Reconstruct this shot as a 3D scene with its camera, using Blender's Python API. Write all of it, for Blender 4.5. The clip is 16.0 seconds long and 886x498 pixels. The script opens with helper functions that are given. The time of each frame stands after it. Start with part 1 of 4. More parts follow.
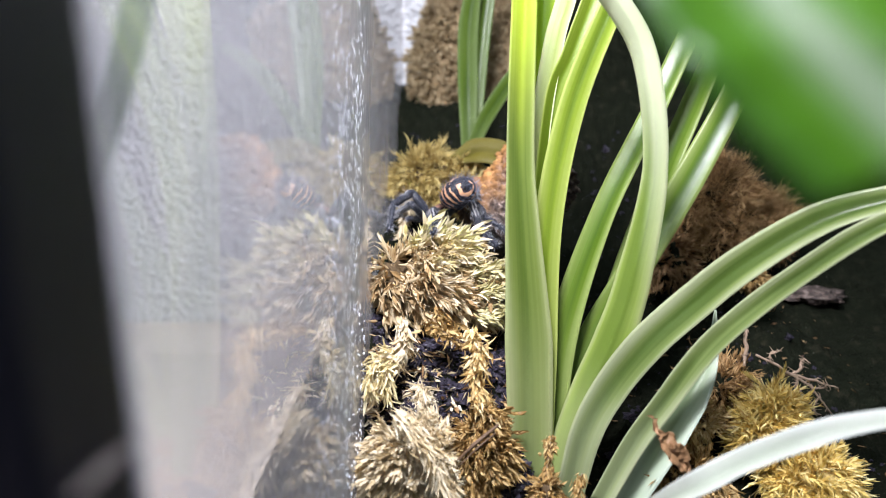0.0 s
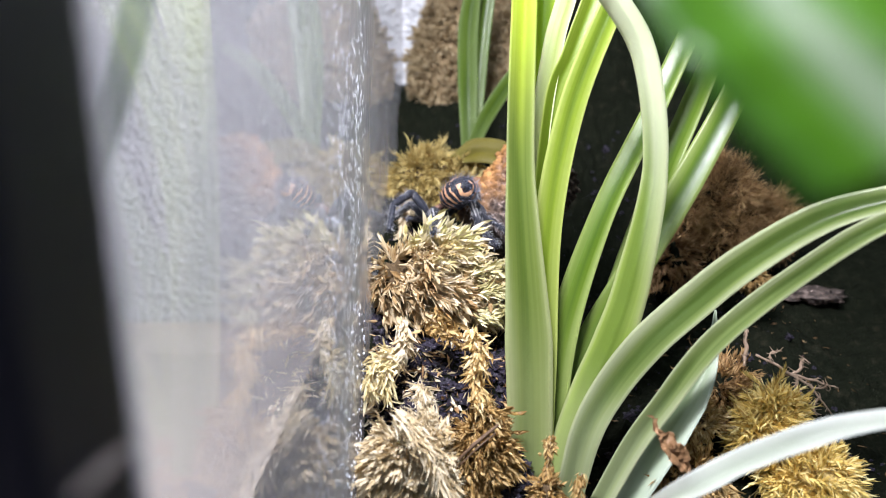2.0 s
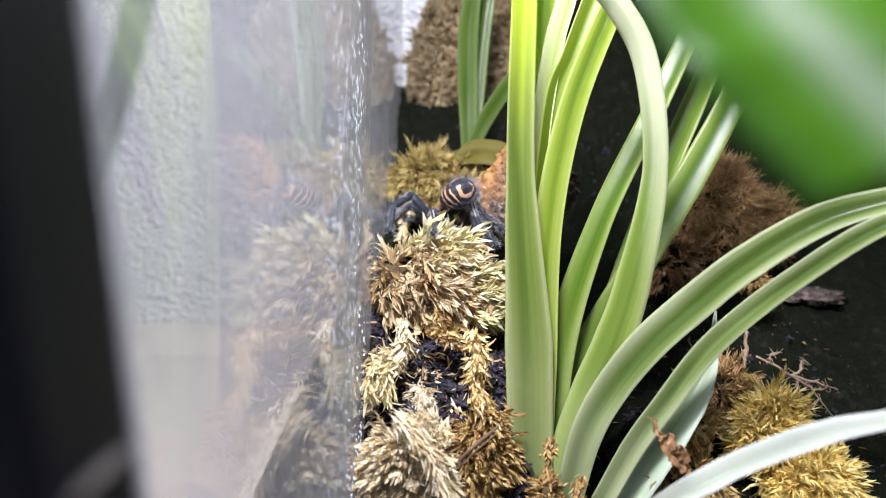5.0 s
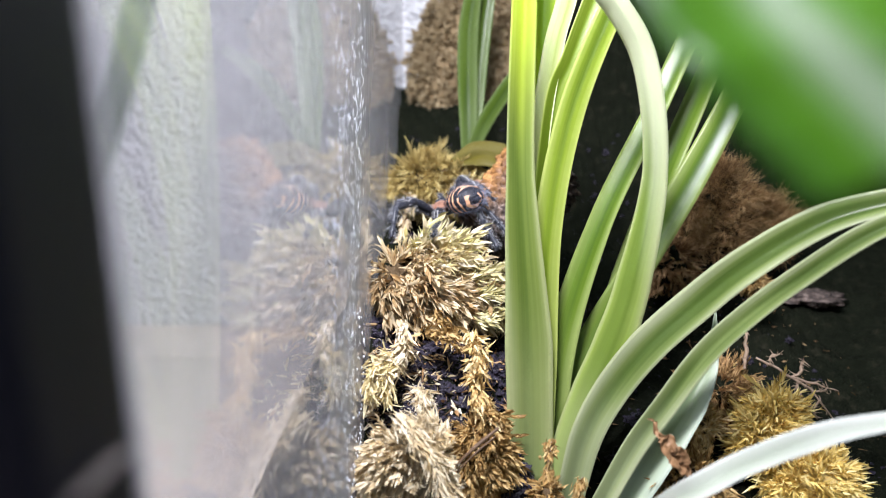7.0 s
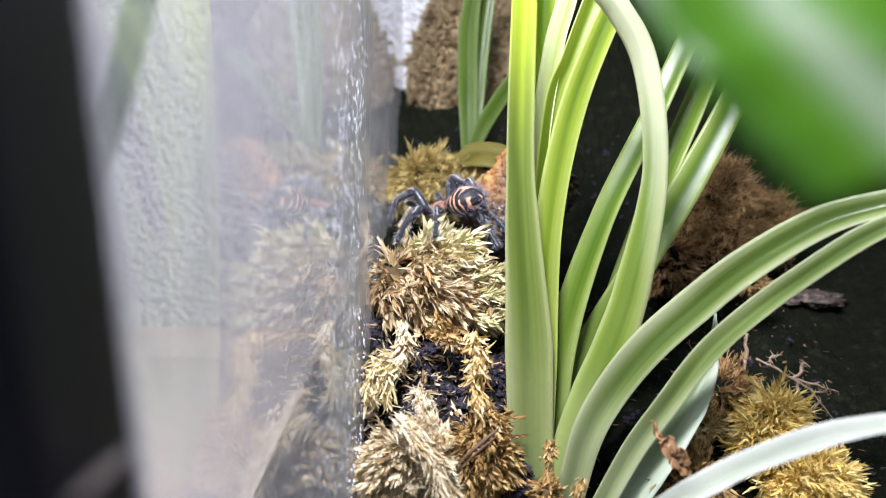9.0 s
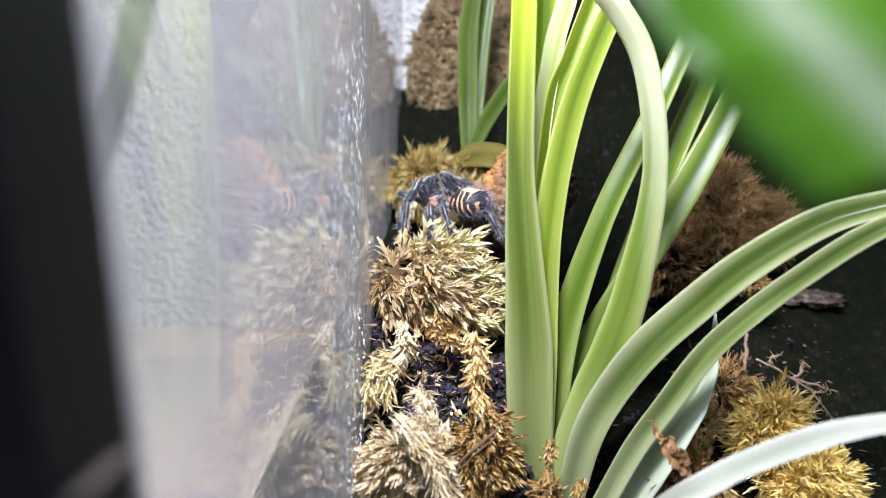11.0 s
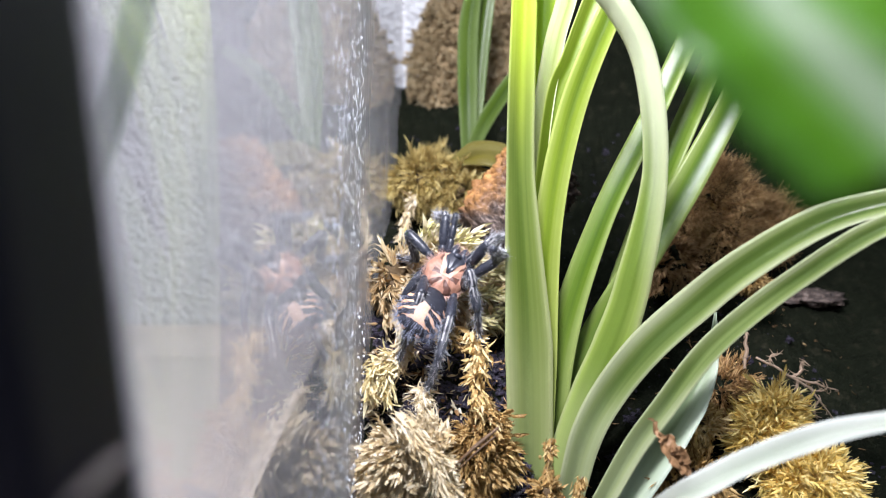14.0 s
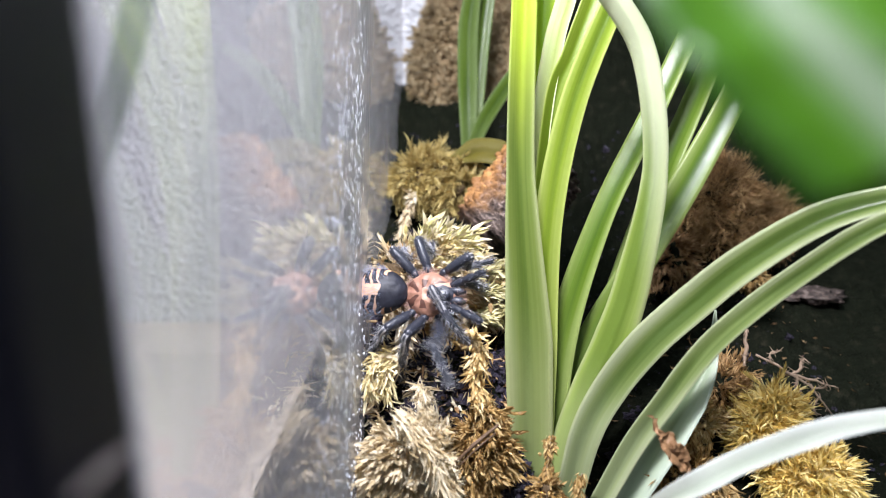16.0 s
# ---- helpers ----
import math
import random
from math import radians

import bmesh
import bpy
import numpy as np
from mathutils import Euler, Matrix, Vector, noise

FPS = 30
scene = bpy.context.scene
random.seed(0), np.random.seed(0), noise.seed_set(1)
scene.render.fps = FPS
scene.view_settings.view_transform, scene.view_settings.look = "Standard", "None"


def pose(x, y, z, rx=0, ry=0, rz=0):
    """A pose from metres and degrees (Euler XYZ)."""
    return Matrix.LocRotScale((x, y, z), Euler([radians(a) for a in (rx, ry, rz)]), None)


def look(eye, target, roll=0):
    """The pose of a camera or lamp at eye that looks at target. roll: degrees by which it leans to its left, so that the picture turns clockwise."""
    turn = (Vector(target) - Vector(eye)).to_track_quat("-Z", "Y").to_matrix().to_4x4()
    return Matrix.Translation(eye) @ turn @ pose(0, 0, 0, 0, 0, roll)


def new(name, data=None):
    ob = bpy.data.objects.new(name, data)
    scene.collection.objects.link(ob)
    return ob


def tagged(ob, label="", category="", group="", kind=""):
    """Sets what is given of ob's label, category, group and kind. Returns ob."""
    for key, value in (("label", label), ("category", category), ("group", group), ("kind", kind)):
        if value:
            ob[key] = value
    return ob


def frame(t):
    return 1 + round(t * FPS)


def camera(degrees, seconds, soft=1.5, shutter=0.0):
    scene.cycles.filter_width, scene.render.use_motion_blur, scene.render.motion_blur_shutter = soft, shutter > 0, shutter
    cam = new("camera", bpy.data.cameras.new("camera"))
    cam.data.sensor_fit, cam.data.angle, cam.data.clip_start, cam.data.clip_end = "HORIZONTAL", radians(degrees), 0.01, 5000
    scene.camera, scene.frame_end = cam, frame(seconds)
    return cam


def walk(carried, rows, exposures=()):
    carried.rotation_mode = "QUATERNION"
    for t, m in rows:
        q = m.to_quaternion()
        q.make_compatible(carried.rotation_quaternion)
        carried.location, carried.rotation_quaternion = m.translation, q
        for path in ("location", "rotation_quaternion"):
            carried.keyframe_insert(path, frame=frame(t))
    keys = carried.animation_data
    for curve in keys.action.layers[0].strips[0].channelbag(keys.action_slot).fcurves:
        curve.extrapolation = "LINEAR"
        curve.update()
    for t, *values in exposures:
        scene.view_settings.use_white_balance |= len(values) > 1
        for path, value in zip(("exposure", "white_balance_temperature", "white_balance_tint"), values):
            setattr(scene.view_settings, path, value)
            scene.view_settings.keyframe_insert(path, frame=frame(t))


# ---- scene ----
# All plan numbers below are in millimetres and become metres by MM.
MM = 0.001
PITCH = 14.0

cam = camera(65, 16.0, soft=1.0, shutter=0.6)
cam.data.dof.use_dof = True
cam.data.dof.focus_distance = 0.154
cam.data.dof.aperture_fstop = 14.0
# the phone is braced against the tank and only nods by fractions of a degree
NOD = [(0.0, 0.0), (0.4, -0.14), (1.6, -0.14), (2.0, 0.0), (2.5, 0.1), (3.0, 0.23), (3.5, 0.17), (4.2, 0.09), (6.5, 0.22), (7.0, 0.25),
       (7.5, 0.28), (8.0, 0.27), (8.5, 0.34), (9.0, 0.31), (11.5, 0.33), (12.0, 0.29), (12.5, 0.22), (13.0, 0.21), (13.5, 0.14),
       (14.0, 0.22), (14.5, 0.15), (15.0, 0.15), (15.5, 0.09), (16.0, 0.0)]
walk(cam, [(t, pose(0, 0, 0.16, 90 - PITCH + a)) for t, a in NOD])

# ---- light: a white lamp over the open tank, and the room's own lamp ----
world = bpy.data.worlds.new("world")
world.use_nodes = True
world.node_tree.nodes["Background"].inputs[0].default_value = (0.55, 0.62, 0.75, 1)
world.node_tree.nodes["Background"].inputs[1].default_value = 0.2
scene.world = world
scene.view_settings.exposure = 0.0


def area(name, m, size, watts, colour):
    lamp = bpy.data.lights.new(name, "AREA")
    lamp.shape, lamp.size, lamp.energy, lamp.color = "SQUARE", size, watts, colour
    ob = new(name, lamp)
    ob.matrix_basis = m
    return ob


area("tank_lamp", look((-0.012, 0.056, 0.282), (0.015, 0.14, 0.1)), 0.035, 1.09, (0.905, 0.90, 1.0))
area("room_lamp", look((0.0, -0.45, 1.56), (0.0, -0.1, 0.0)), 0.7, 13, (0.74, 0.87, 1.0))


# ---- materials ----
class Mat:
    """A node material with short calls for its nodes."""

    def __init__(self, name):
        self.m = bpy.data.materials.new(name)
        self.m.use_nodes = True
        self.t = self.m.node_tree
        self.b = self.t.nodes["Principled BSDF"]
        self.out = self.t.nodes["Material Output"]

    def n(self, kind, **sets):
        node = self.t.nodes.new("ShaderNode" + kind)
        for k, v in sets.items():
            setattr(node, k, v)
        return node

    def link(self, a, b):
        self.t.links.new(a, b)

    def coords(self, kind="Object"):
        return self.n("TexCoord").outputs[kind]

    def mapped(self, scale, kind="Object"):
        mp = self.n("Mapping")
        mp.inputs["Scale"].default_value = scale
        self.link(self.coords(kind), mp.inputs[0])
        return mp.outputs[0]

    def noise(self, scale, detail=4, rough=0.6, vec=None):
        x = self.n("TexNoise")
        x.inputs["Scale"].default_value, x.inputs["Detail"].default_value, x.inputs["Roughness"].default_value = scale, detail, rough
        self.link(vec or self.coords(), x.inputs["Vector"])
        return x.outputs[0]

    def ramp(self, fac, stops):
        r = self.n("ValToRGB")
        el = r.color_ramp.elements
        while len(el) < len(stops):
            el.new(0.5)
        for e, (p, c) in zip(el, stops):
            e.position, e.color = p, (*c, 1)
        self.link(fac, r.inputs[0])
        return r.outputs[0]

    def mix(self, fac, a, b, mode="MIX"):
        x = self.n("Mix", data_type="RGBA", blend_type=mode)
        for sock, v in ((x.inputs[0], fac), (x.inputs[6], a), (x.inputs[7], b)):
            if isinstance(v, (int, float)):
                sock.default_value = v
            elif isinstance(v, tuple):
                sock.default_value = (*v, 1)
            else:
                self.link(v, sock)
        return x.outputs[2]

    def math(self, op, a, b=0.0):
        x = self.n("Math", operation=op)
        for sock, v in ((x.inputs[0], a), (x.inputs[1], b)):
            if isinstance(v, (int, float)):
                sock.default_value = v
            else:
                self.link(v, sock)
        return x.outputs[0]

    def split(self, vec):
        s = self.n("SeparateXYZ")
        self.link(vec, s.inputs[0])
        return s.outputs

    def colour(self, c, rough=0.6, spec=0.5):
        if isinstance(c, tuple):
            self.b.inputs["Base Color"].default_value = (*c, 1)
        else:
            self.link(c, self.b.inputs["Base Color"])
        self.b.inputs["Roughness"].default_value = rough
        self.b.inputs["Specular IOR Level"].default_value = spec

    def bump(self, height, strength=0.5, dist=0.001):
        x = self.n("Bump")
        x.inputs["Strength"].default_value, x.inputs["Distance"].default_value = strength, dist
        self.link(height, x.inputs["Height"])
        self.link(x.outputs[0], self.b.inputs["Normal"])

    def translucent(self, c, amount):
        tr, mx = self.n("BsdfTranslucent"), self.n("MixShader")
        if isinstance(c, tuple):
            tr.inputs[0].default_value = (*c, 1)
        else:
            self.link(c, tr.inputs[0])
        mx.inputs[0].default_value = amount
        self.link(self.b.outputs[0], mx.inputs[1])
        self.link(tr.outputs[0], mx.inputs[2])
        self.link(mx.outputs[0], self.out.inputs[0])


def mat_leaf(name, green, pale, lime, stripe=0.5, trans=0.35, uneven=0.8, spec=0.75, rib=False, whiten=0.0, glare=(0.9, 0.92, 0.8)):
    """A blade with pale and green bands that run along it, finely ribbed."""
    m = Mat(name)
    uv = m.split(m.coords("UV"))
    shift = m.n("VectorMath", operation="ADD")
    m.link(m.mapped((1.5, 0.35, 1), "UV"), shift.inputs[0])
    each = m.n("CombineXYZ")
    m.link(m.math("MULTIPLY", m.n("ObjectInfo").outputs["Random"], 40.0), each.inputs[0])
    m.link(each.outputs[0], shift.inputs[1])
    streak = m.noise(1.0, 1, 0.4, shift.outputs[0])
    fine = m.noise(1.0, 2, 0.5, m.mapped((46, 1.2, 1), "UV"))
    edge = m.math("MULTIPLY", m.math("ABSOLUTE", m.math("SUBTRACT", uv[0], 0.5)), 2.0)
    if rib:  # pale along the middle, green at the rims
        edge = m.math("SUBTRACT", 0.95, edge)
    lines = m.noise(1.0, 2, 0.5, m.mapped((11, 0.5, 1), "UV"))
    band = m.math("ADD", m.math("MULTIPLY", edge, 0.8), m.math("MULTIPLY", m.math("ADD", m.math("SUBTRACT", streak, 0.5), m.math("MULTIPLY", m.math("SUBTRACT", lines, 0.5), 0.22)), uneven * 1.6))
    col = m.ramp(band, [(0.0, green), (0.25 + 0.2 * stripe, lime), (0.95, pale)])
    rim = m.n("MapRange")
    rim.inputs[1].default_value, rim.inputs[2].default_value = 0.78, 0.98
    m.link(edge, rim.inputs[0])
    col = m.mix(m.math("MULTIPLY", rim.outputs[0], 0.7), col, pale)
    col = m.mix(m.math("MULTIPLY", fine, 0.07), col, pale)
    foot = m.n("MapRange", interpolation_type="SMOOTHSTEP")  # blades pale towards the root
    foot.inputs[1].default_value, foot.inputs[2].default_value = 1.5, 0.2
    m.link(uv[1], foot.inputs[0])
    col = m.mix(m.math("MULTIPLY", foot.outputs[0], 0.45), col, pale)
    if whiten:  # lamp glare painted into the colour, growing towards the tip
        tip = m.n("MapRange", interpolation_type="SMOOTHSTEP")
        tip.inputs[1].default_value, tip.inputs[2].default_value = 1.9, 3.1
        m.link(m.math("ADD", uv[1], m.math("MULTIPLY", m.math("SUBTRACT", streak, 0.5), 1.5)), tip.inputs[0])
        col = m.mix(m.math("MULTIPLY", tip.outputs[0], whiten), col, glare)
    big = m.noise(60, 3)
    col = m.mix(m.math("MULTIPLY", big, 0.2), col, green)
    m.colour(col, 0.30, spec)
    m.bump(m.math("ADD", fine, m.math("MULTIPLY", streak, 1.5)), 0.10, 0.0003)
    m.translucent(col, trans)
    return m.m


def mat_moss(name, dark, mid, light, tip=None, low=0.0, high=1.0, dead=None):
    """Dried moss: each leaflet a straw tone of its own; tip colours the crown between two heights."""
    m = Mat(name)
    rnd = m.n("NewGeometry").outputs["Random Per Island"]
    patch = m.noise(90, 3)
    f = m.math("ADD", m.math("MULTIPLY", rnd, 0.65), m.math("MULTIPLY", m.math("SUBTRACT", patch, 0.35), 0.9))
    col = m.ramp(f, [(0.05, dark), (0.42, mid), (0.85, light)])
    if dead:  # old brown leaves on one side of the cushion
        side = m.n("MapRange")
        side.inputs[1].default_value, side.inputs[2].default_value = -0.002, -0.009
        m.link(m.math("ADD", m.split(m.coords())[0], m.math("MULTIPLY", m.math("SUBTRACT", patch, 0.5), 0.016)), side.inputs[0])
        col = m.mix(m.math("MULTIPLY", side.outputs[0], 0.65), col, m.mix(rnd, dead, mid))
    if tip:
        z = m.split(m.coords())[2]
        g = m.n("MapRange")
        g.inputs[1].default_value, g.inputs[2].default_value = low, high
        m.link(m.math("ADD", z, m.math("MULTIPLY", m.math("SUBTRACT", patch, 0.5), 0.02)), g.inputs[0])
        col = m.mix(m.math("MULTIPLY", g.outputs[0], 0.8), col, m.mix(rnd, tip, light))
    m.colour(col, 0.55, 0.3)
    m.translucent(col, 0.2)
    return m.m


def mat_soil():
    m = Mat("soil")
    a, b = m.noise(260, 6, 0.7), m.noise(1400, 4, 0.6)
    c = m.noise(45, 3)
    col = m.ramp(a, [(0.3, (0.004, 0.006, 0.003)), (0.55, (0.008, 0.0105, 0.0055)), (0.75, (0.034, 0.030, 0.019))])
    col = m.mix(m.math("MULTIPLY", c, 0.35), col, (0.014, 0.013, 0.008))
    m.colour(col, 0.85, 0.06)
    m.bump(m.math("ADD", a, m.math("MULTIPLY", b, 0.5)), 0.9, 0.0015)
    return m.m


def mat_plain(name, c1, c2, scale, rough=0.6, bump=0.4, dist=0.0004, spec=0.5):
    m = Mat(name)
    a, b = m.noise(scale, 5), m.noise(scale * 7, 3)
    m.colour(m.mix(m.math("ADD", m.math("MULTIPLY", a, 0.7), m.math("MULTIPLY", b, 0.3)), c1, c2), rough, spec)
    m.bump(m.math("ADD", a, m.math("MULTIPLY", b, 0.4)), bump, dist)
    return m.m


def mat_wall():
    """White painted wall with a pebbled relief."""
    m = Mat("white_pebbled_paint")
    a, b = m.noise(340, 2, 0.5), m.noise(800, 2, 0.5)
    m.colour(m.mix(m.noise(20, 3), (0.79, 0.79, 0.81), (0.85, 0.85, 0.87)), 0.55, 0.4)
    m.bump(m.math("ADD", a, m.math("MULTIPLY", b, 0.25)), 0.9, 0.0068)
    return m.m


def mat_glass():
    """Clear glass under a thin uneven film of dried water."""
    m = Mat("filmed_glass")
    g = m.n("BsdfGlass")
    g.inputs["IOR"].default_value, g.inputs["Roughness"].default_value = 1.45, 0.0
    d = m.n("BsdfDiffuse")
    d.inputs[0].default_value = (0.68, 0.68, 0.725, 1)
    streaks = m.noise(1.0, 4, 0.6, m.mapped((1, 240, 16)))
    clouds = m.noise(22, 3)
    f = m.math("ADD", m.math("MULTIPLY", m.math("MULTIPLY", streaks, clouds), 0.4), 0.17)
    # thinner before a straight line, the edge of a reflection put into the film
    mirror_edge = m.n("MapRange", interpolation_type="SMOOTHSTEP")
    for k, v in enumerate((0.049, 0.058, 0.9, 1.0)):
        mirror_edge.inputs[k + 1].default_value = v
    m.link(m.split(m.coords())[1], mirror_edge.inputs[0])
    f = m.math("MULTIPLY", f, mirror_edge.outputs[0])
    # the run of a dried trickle, slanting down the pane
    x, y, z = m.split(m.coords())
    off = m.math("SUBTRACT", m.math("SUBTRACT", y, m.math("MULTIPLY", z, 0.64)), 0.044)
    run = m.math("POWER", 2.718, m.math("MULTIPLY", m.math("MULTIPLY", off, off), -4400.0))
    rills = m.noise(1.0, 3, 0.7, m.mapped((1, 420, 60)))
    f = m.math("ADD", f, m.math("MULTIPLY", run, m.math("MULTIPLY", rills, 1.0)))
    mx = m.n("MixShader")
    m.link(f, mx.inputs[0])
    m.link(g.outputs[0], mx.inputs[1])
    m.link(d.outputs[0], mx.inputs[2])
    m.link(mx.outputs[0], m.out.inputs[0])
    return m.m


def mat_water():
    m = Mat("dried_water_spots")
    m.colour(m.mix(m.noise(500, 2), (0.70, 0.76, 0.88), (0.92, 0.94, 0.98)), 0.25, 0.8)
    return m.m


def mat_bark():
    m = Mat("charred_cork_bark")
    a, b = m.noise(140, 5, 0.65), m.noise(600, 3)
    x, y, z = m.split(m.coords())
    g = m.n("MapRange")  # weathered rusty along one flank
    g.inputs[1].default_value, g.inputs[2].default_value = 0.1125, 0.1245
    m.link(m.math("ADD", m.math("SUBTRACT", z, x), m.math("MULTIPLY", m.math("SUBTRACT", a, 0.5), 0.02)), g.inputs[0])
    char = m.ramp(b, [(0.3, (0.022, 0.018, 0.017)), (0.52, (0.10, 0.072, 0.06)), (0.72, (0.34, 0.26, 0.22))])
    rust = m.ramp(a, [(0.3, (0.15, 0.055, 0.018)), (0.55, (0.44, 0.21, 0.06)), (0.75, (0.62, 0.38, 0.16))])
    m.colour(m.mix(g.outputs[0], char, rust), 0.7, 0.4)
    m.bump(m.math("ADD", a, b), 0.8, 0.0012)
    return m.m


def mat_hair(name, base, sheen, scale=900):
    """Short-haired black cuticle with a bluish bloom."""
    m = Mat(name)
    rnd = m.n("NewGeometry").outputs["Random Per Island"]
    a = m.noise(scale, 3)
    m.colour(m.mix(m.math("MULTIPLY", m.math("ADD", rnd, a), 0.5), base, sheen), 0.42, 0.6)
    m.bump(a, 0.5, 0.0002)
    return m.m


def mat_carapace():
    """Copper red with a black wedge of an eye field, pale bands beside it and dark rays behind."""
    m = Mat("copper_carapace")
    x, y, z = m.split(m.coords())
    ax = m.math("ABSOLUTE", x)
    n1, n2 = m.noise(900, 3), m.noise(320, 2)
    wob = m.math("MULTIPLY", m.math("SUBTRACT", n2, 0.5), 0.0012)
    ax = m.math("ADD", ax, wob)
    ahead = m.math("SUBTRACT", y, 0.0034)
    col = m.mix(n1, (0.17, 0.062, 0.038), (0.45, 0.25, 0.175))
    # dark rays that run out from the pit
    turn = m.math("ARCTAN2", ahead, ax)
    rays = m.math("SINE", m.math("ADD", m.math("MULTIPLY", turn, 6.0), m.math("MULTIPLY", n2, 2.5)))
    far = m.math("GREATER_THAN", m.math("ADD", m.math("MULTIPLY", ax, ax), m.math("MULTIPLY", ahead, ahead)), 0.0000012)
    near = m.math("LESS_THAN", ax, 0.0030)
    dark = m.math("MULTIPLY", m.math("MULTIPLY", m.math("GREATER_THAN", rays, 0.05), far), near)
    col = m.mix(m.math("MULTIPLY", dark, 0.85), col, (0.05, 0.016, 0.012))
    # pale rims beside the eye field, then the field itself
    half = m.math("ADD", 0.0003, m.math("MULTIPLY", ahead, 0.30))
    front = m.math("GREATER_THAN", ahead, -0.0002)
    rim = m.math("MULTIPLY", m.math("LESS_THAN", ax, m.math("ADD", half, 0.0011)), front)
    col = m.mix(rim, col, m.mix(n1, (0.38, 0.19, 0.12), (0.64, 0.41, 0.31)))
    m.colour(col, 0.5, 0.5)
    m.bump(n1, 0.5, 0.0003)
    return m.m


def mat_abdomen():
    """Black, with a pale branching mark on the back whose arms run down the flanks as orange stripes."""
    m = Mat("striped_abdomen")
    x, y, z = m.split(m.coords())
    n1, n2 = m.noise(700, 3), m.noise(240, 2)
    wob = m.math("MULTIPLY", m.math("SUBTRACT", n2, 0.5), 0.0028)
    ax = m.math("ABSOLUTE", x)
    # arms: bands across the body, swept back towards the flanks
    arm = m.math("ADD", m.math("ADD", y, m.math("MULTIPLY", ax, 0.30)), wob)
    wave = m.math("SINE", m.math("MULTIPLY", arm, 3450.0))
    bands = m.math("GREATER_THAN", wave, 0.42)
    reach = m.math("MULTIPLY", m.math("LESS_THAN", y, -0.0030), m.math("GREATER_THAN", z, -0.0022))
    cap = m.math("MULTIPLY", m.math("GREATER_THAN", m.math("ADD", y, wob), -0.0056), m.math("GREATER_THAN", z, 0.0030))
    tail = m.math("MULTIPLY", m.math("LESS_THAN", m.math("ADD", y, wob), -0.0094), m.math("GREATER_THAN", z, 0.0018))
    clear = m.math("SUBTRACT", 1.0, m.math("MAXIMUM", cap, tail))
    stem = m.math("MULTIPLY", m.math("LESS_THAN", m.math("ADD", ax, wob), 0.0011), m.math("LESS_THAN", m.math("ABSOLUTE", m.math("ADD", y, m.math("ADD", 0.0073, wob))), 0.0020))
    f = m.math("MAXIMUM", m.math("MULTIPLY", m.math("MULTIPLY", bands, reach), clear), m.math("MULTIPLY", stem, m.math("GREATER_THAN", z, 0.001)))
    black = m.mix(n1, (0.006, 0.006, 0.009), (0.028, 0.03, 0.045))
    flank = m.n("MapRange")
    flank.inputs[1].default_value, flank.inputs[2].default_value = 0.0028, 0.0042
    m.link(z, flank.inputs[0])
    pale = m.mix(flank.outputs[0], m.mix(n1, (0.58, 0.27, 0.13), (0.84, 0.52, 0.32)), m.mix(n1, (0.48, 0.28, 0.18), (0.68, 0.47, 0.36)))
    m.colour(m.mix(f, black, pale), 0.55, 0.4)
    m.bump(n1, 0.4, 0.0003)
    return m.m


def mat_knee():
    """Black cuticle with two pale stripes along the top of the knee."""
    m = Mat("striped_knee")
    x, y, z = m.split(m.coords())
    a = m.noise(900, 3)
    ax = m.math("ABSOLUTE", m.math("SUBTRACT", m.math("ABSOLUTE", x), 0.00040))
    line = m.math("MULTIPLY", m.math("LESS_THAN", ax, 0.00016), m.math("MULTIPLY", m.math("GREATER_THAN", z, 0.0), m.math("LESS_THAN", y, 0.0052)))
    black = m.mix(a, (0.008, 0.008, 0.012), (0.05, 0.055, 0.075))
    m.colour(m.mix(m.math("MULTIPLY", line, 0.6), black, m.mix(a, (0.38, 0.36, 0.35), (0.62, 0.60, 0.60))), 0.45, 0.6)
    m.bump(a, 0.5, 0.0002)
    return m.m


M_LEAF = mat_leaf("banded_leaf", (0.065, 0.118, 0.012), (0.46, 0.50, 0.30), (0.18, 0.245, 0.065), 0.6, 0.42, 1.1, 0.6)
M_LIME = mat_leaf("lime_leaf", (0.105, 0.185, 0.005), (0.55, 0.62, 0.18), (0.265, 0.37, 0.032), 0.6, 0.5, 0.9, 0.5)
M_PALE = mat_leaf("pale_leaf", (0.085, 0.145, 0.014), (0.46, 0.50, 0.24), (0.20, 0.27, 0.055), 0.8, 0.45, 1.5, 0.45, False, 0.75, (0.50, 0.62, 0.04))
M_DEEP = mat_leaf("deep_green_leaf", (0.05, 0.12, 0.003), (0.34, 0.42, 0.13), (0.115, 0.205, 0.010), 0.5, 0.45, 1.0, 0.45)
M_YOUNG = mat_leaf("dull_green_leaf", (0.04, 0.08, 0.005), (0.155, 0.215, 0.075), (0.08, 0.135, 0.013), 0.5, 0.3, 0.8, 0.25)
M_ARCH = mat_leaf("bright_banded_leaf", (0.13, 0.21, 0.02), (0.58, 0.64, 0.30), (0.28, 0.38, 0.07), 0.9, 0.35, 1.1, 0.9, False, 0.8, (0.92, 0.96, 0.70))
M_FAN = mat_leaf("yellow_banded_leaf", (0.20, 0.36, 0.004), (0.74, 0.82, 0.35), (0.44, 0.60, 0.03), 0.9, 0.55, 0.8, 0.5)
M_WHITE = mat_leaf("whitish_leaf", (0.34, 0.38, 0.30), (0.56, 0.58, 0.54), (0.46, 0.49, 0.42), 0.8, 0.25)
M_CREAM = mat_leaf("cream_leaf", (0.40, 0.48, 0.14), (0.84, 0.87, 0.52), (0.62, 0.69, 0.33), 0.8, 0.5, 0.8)
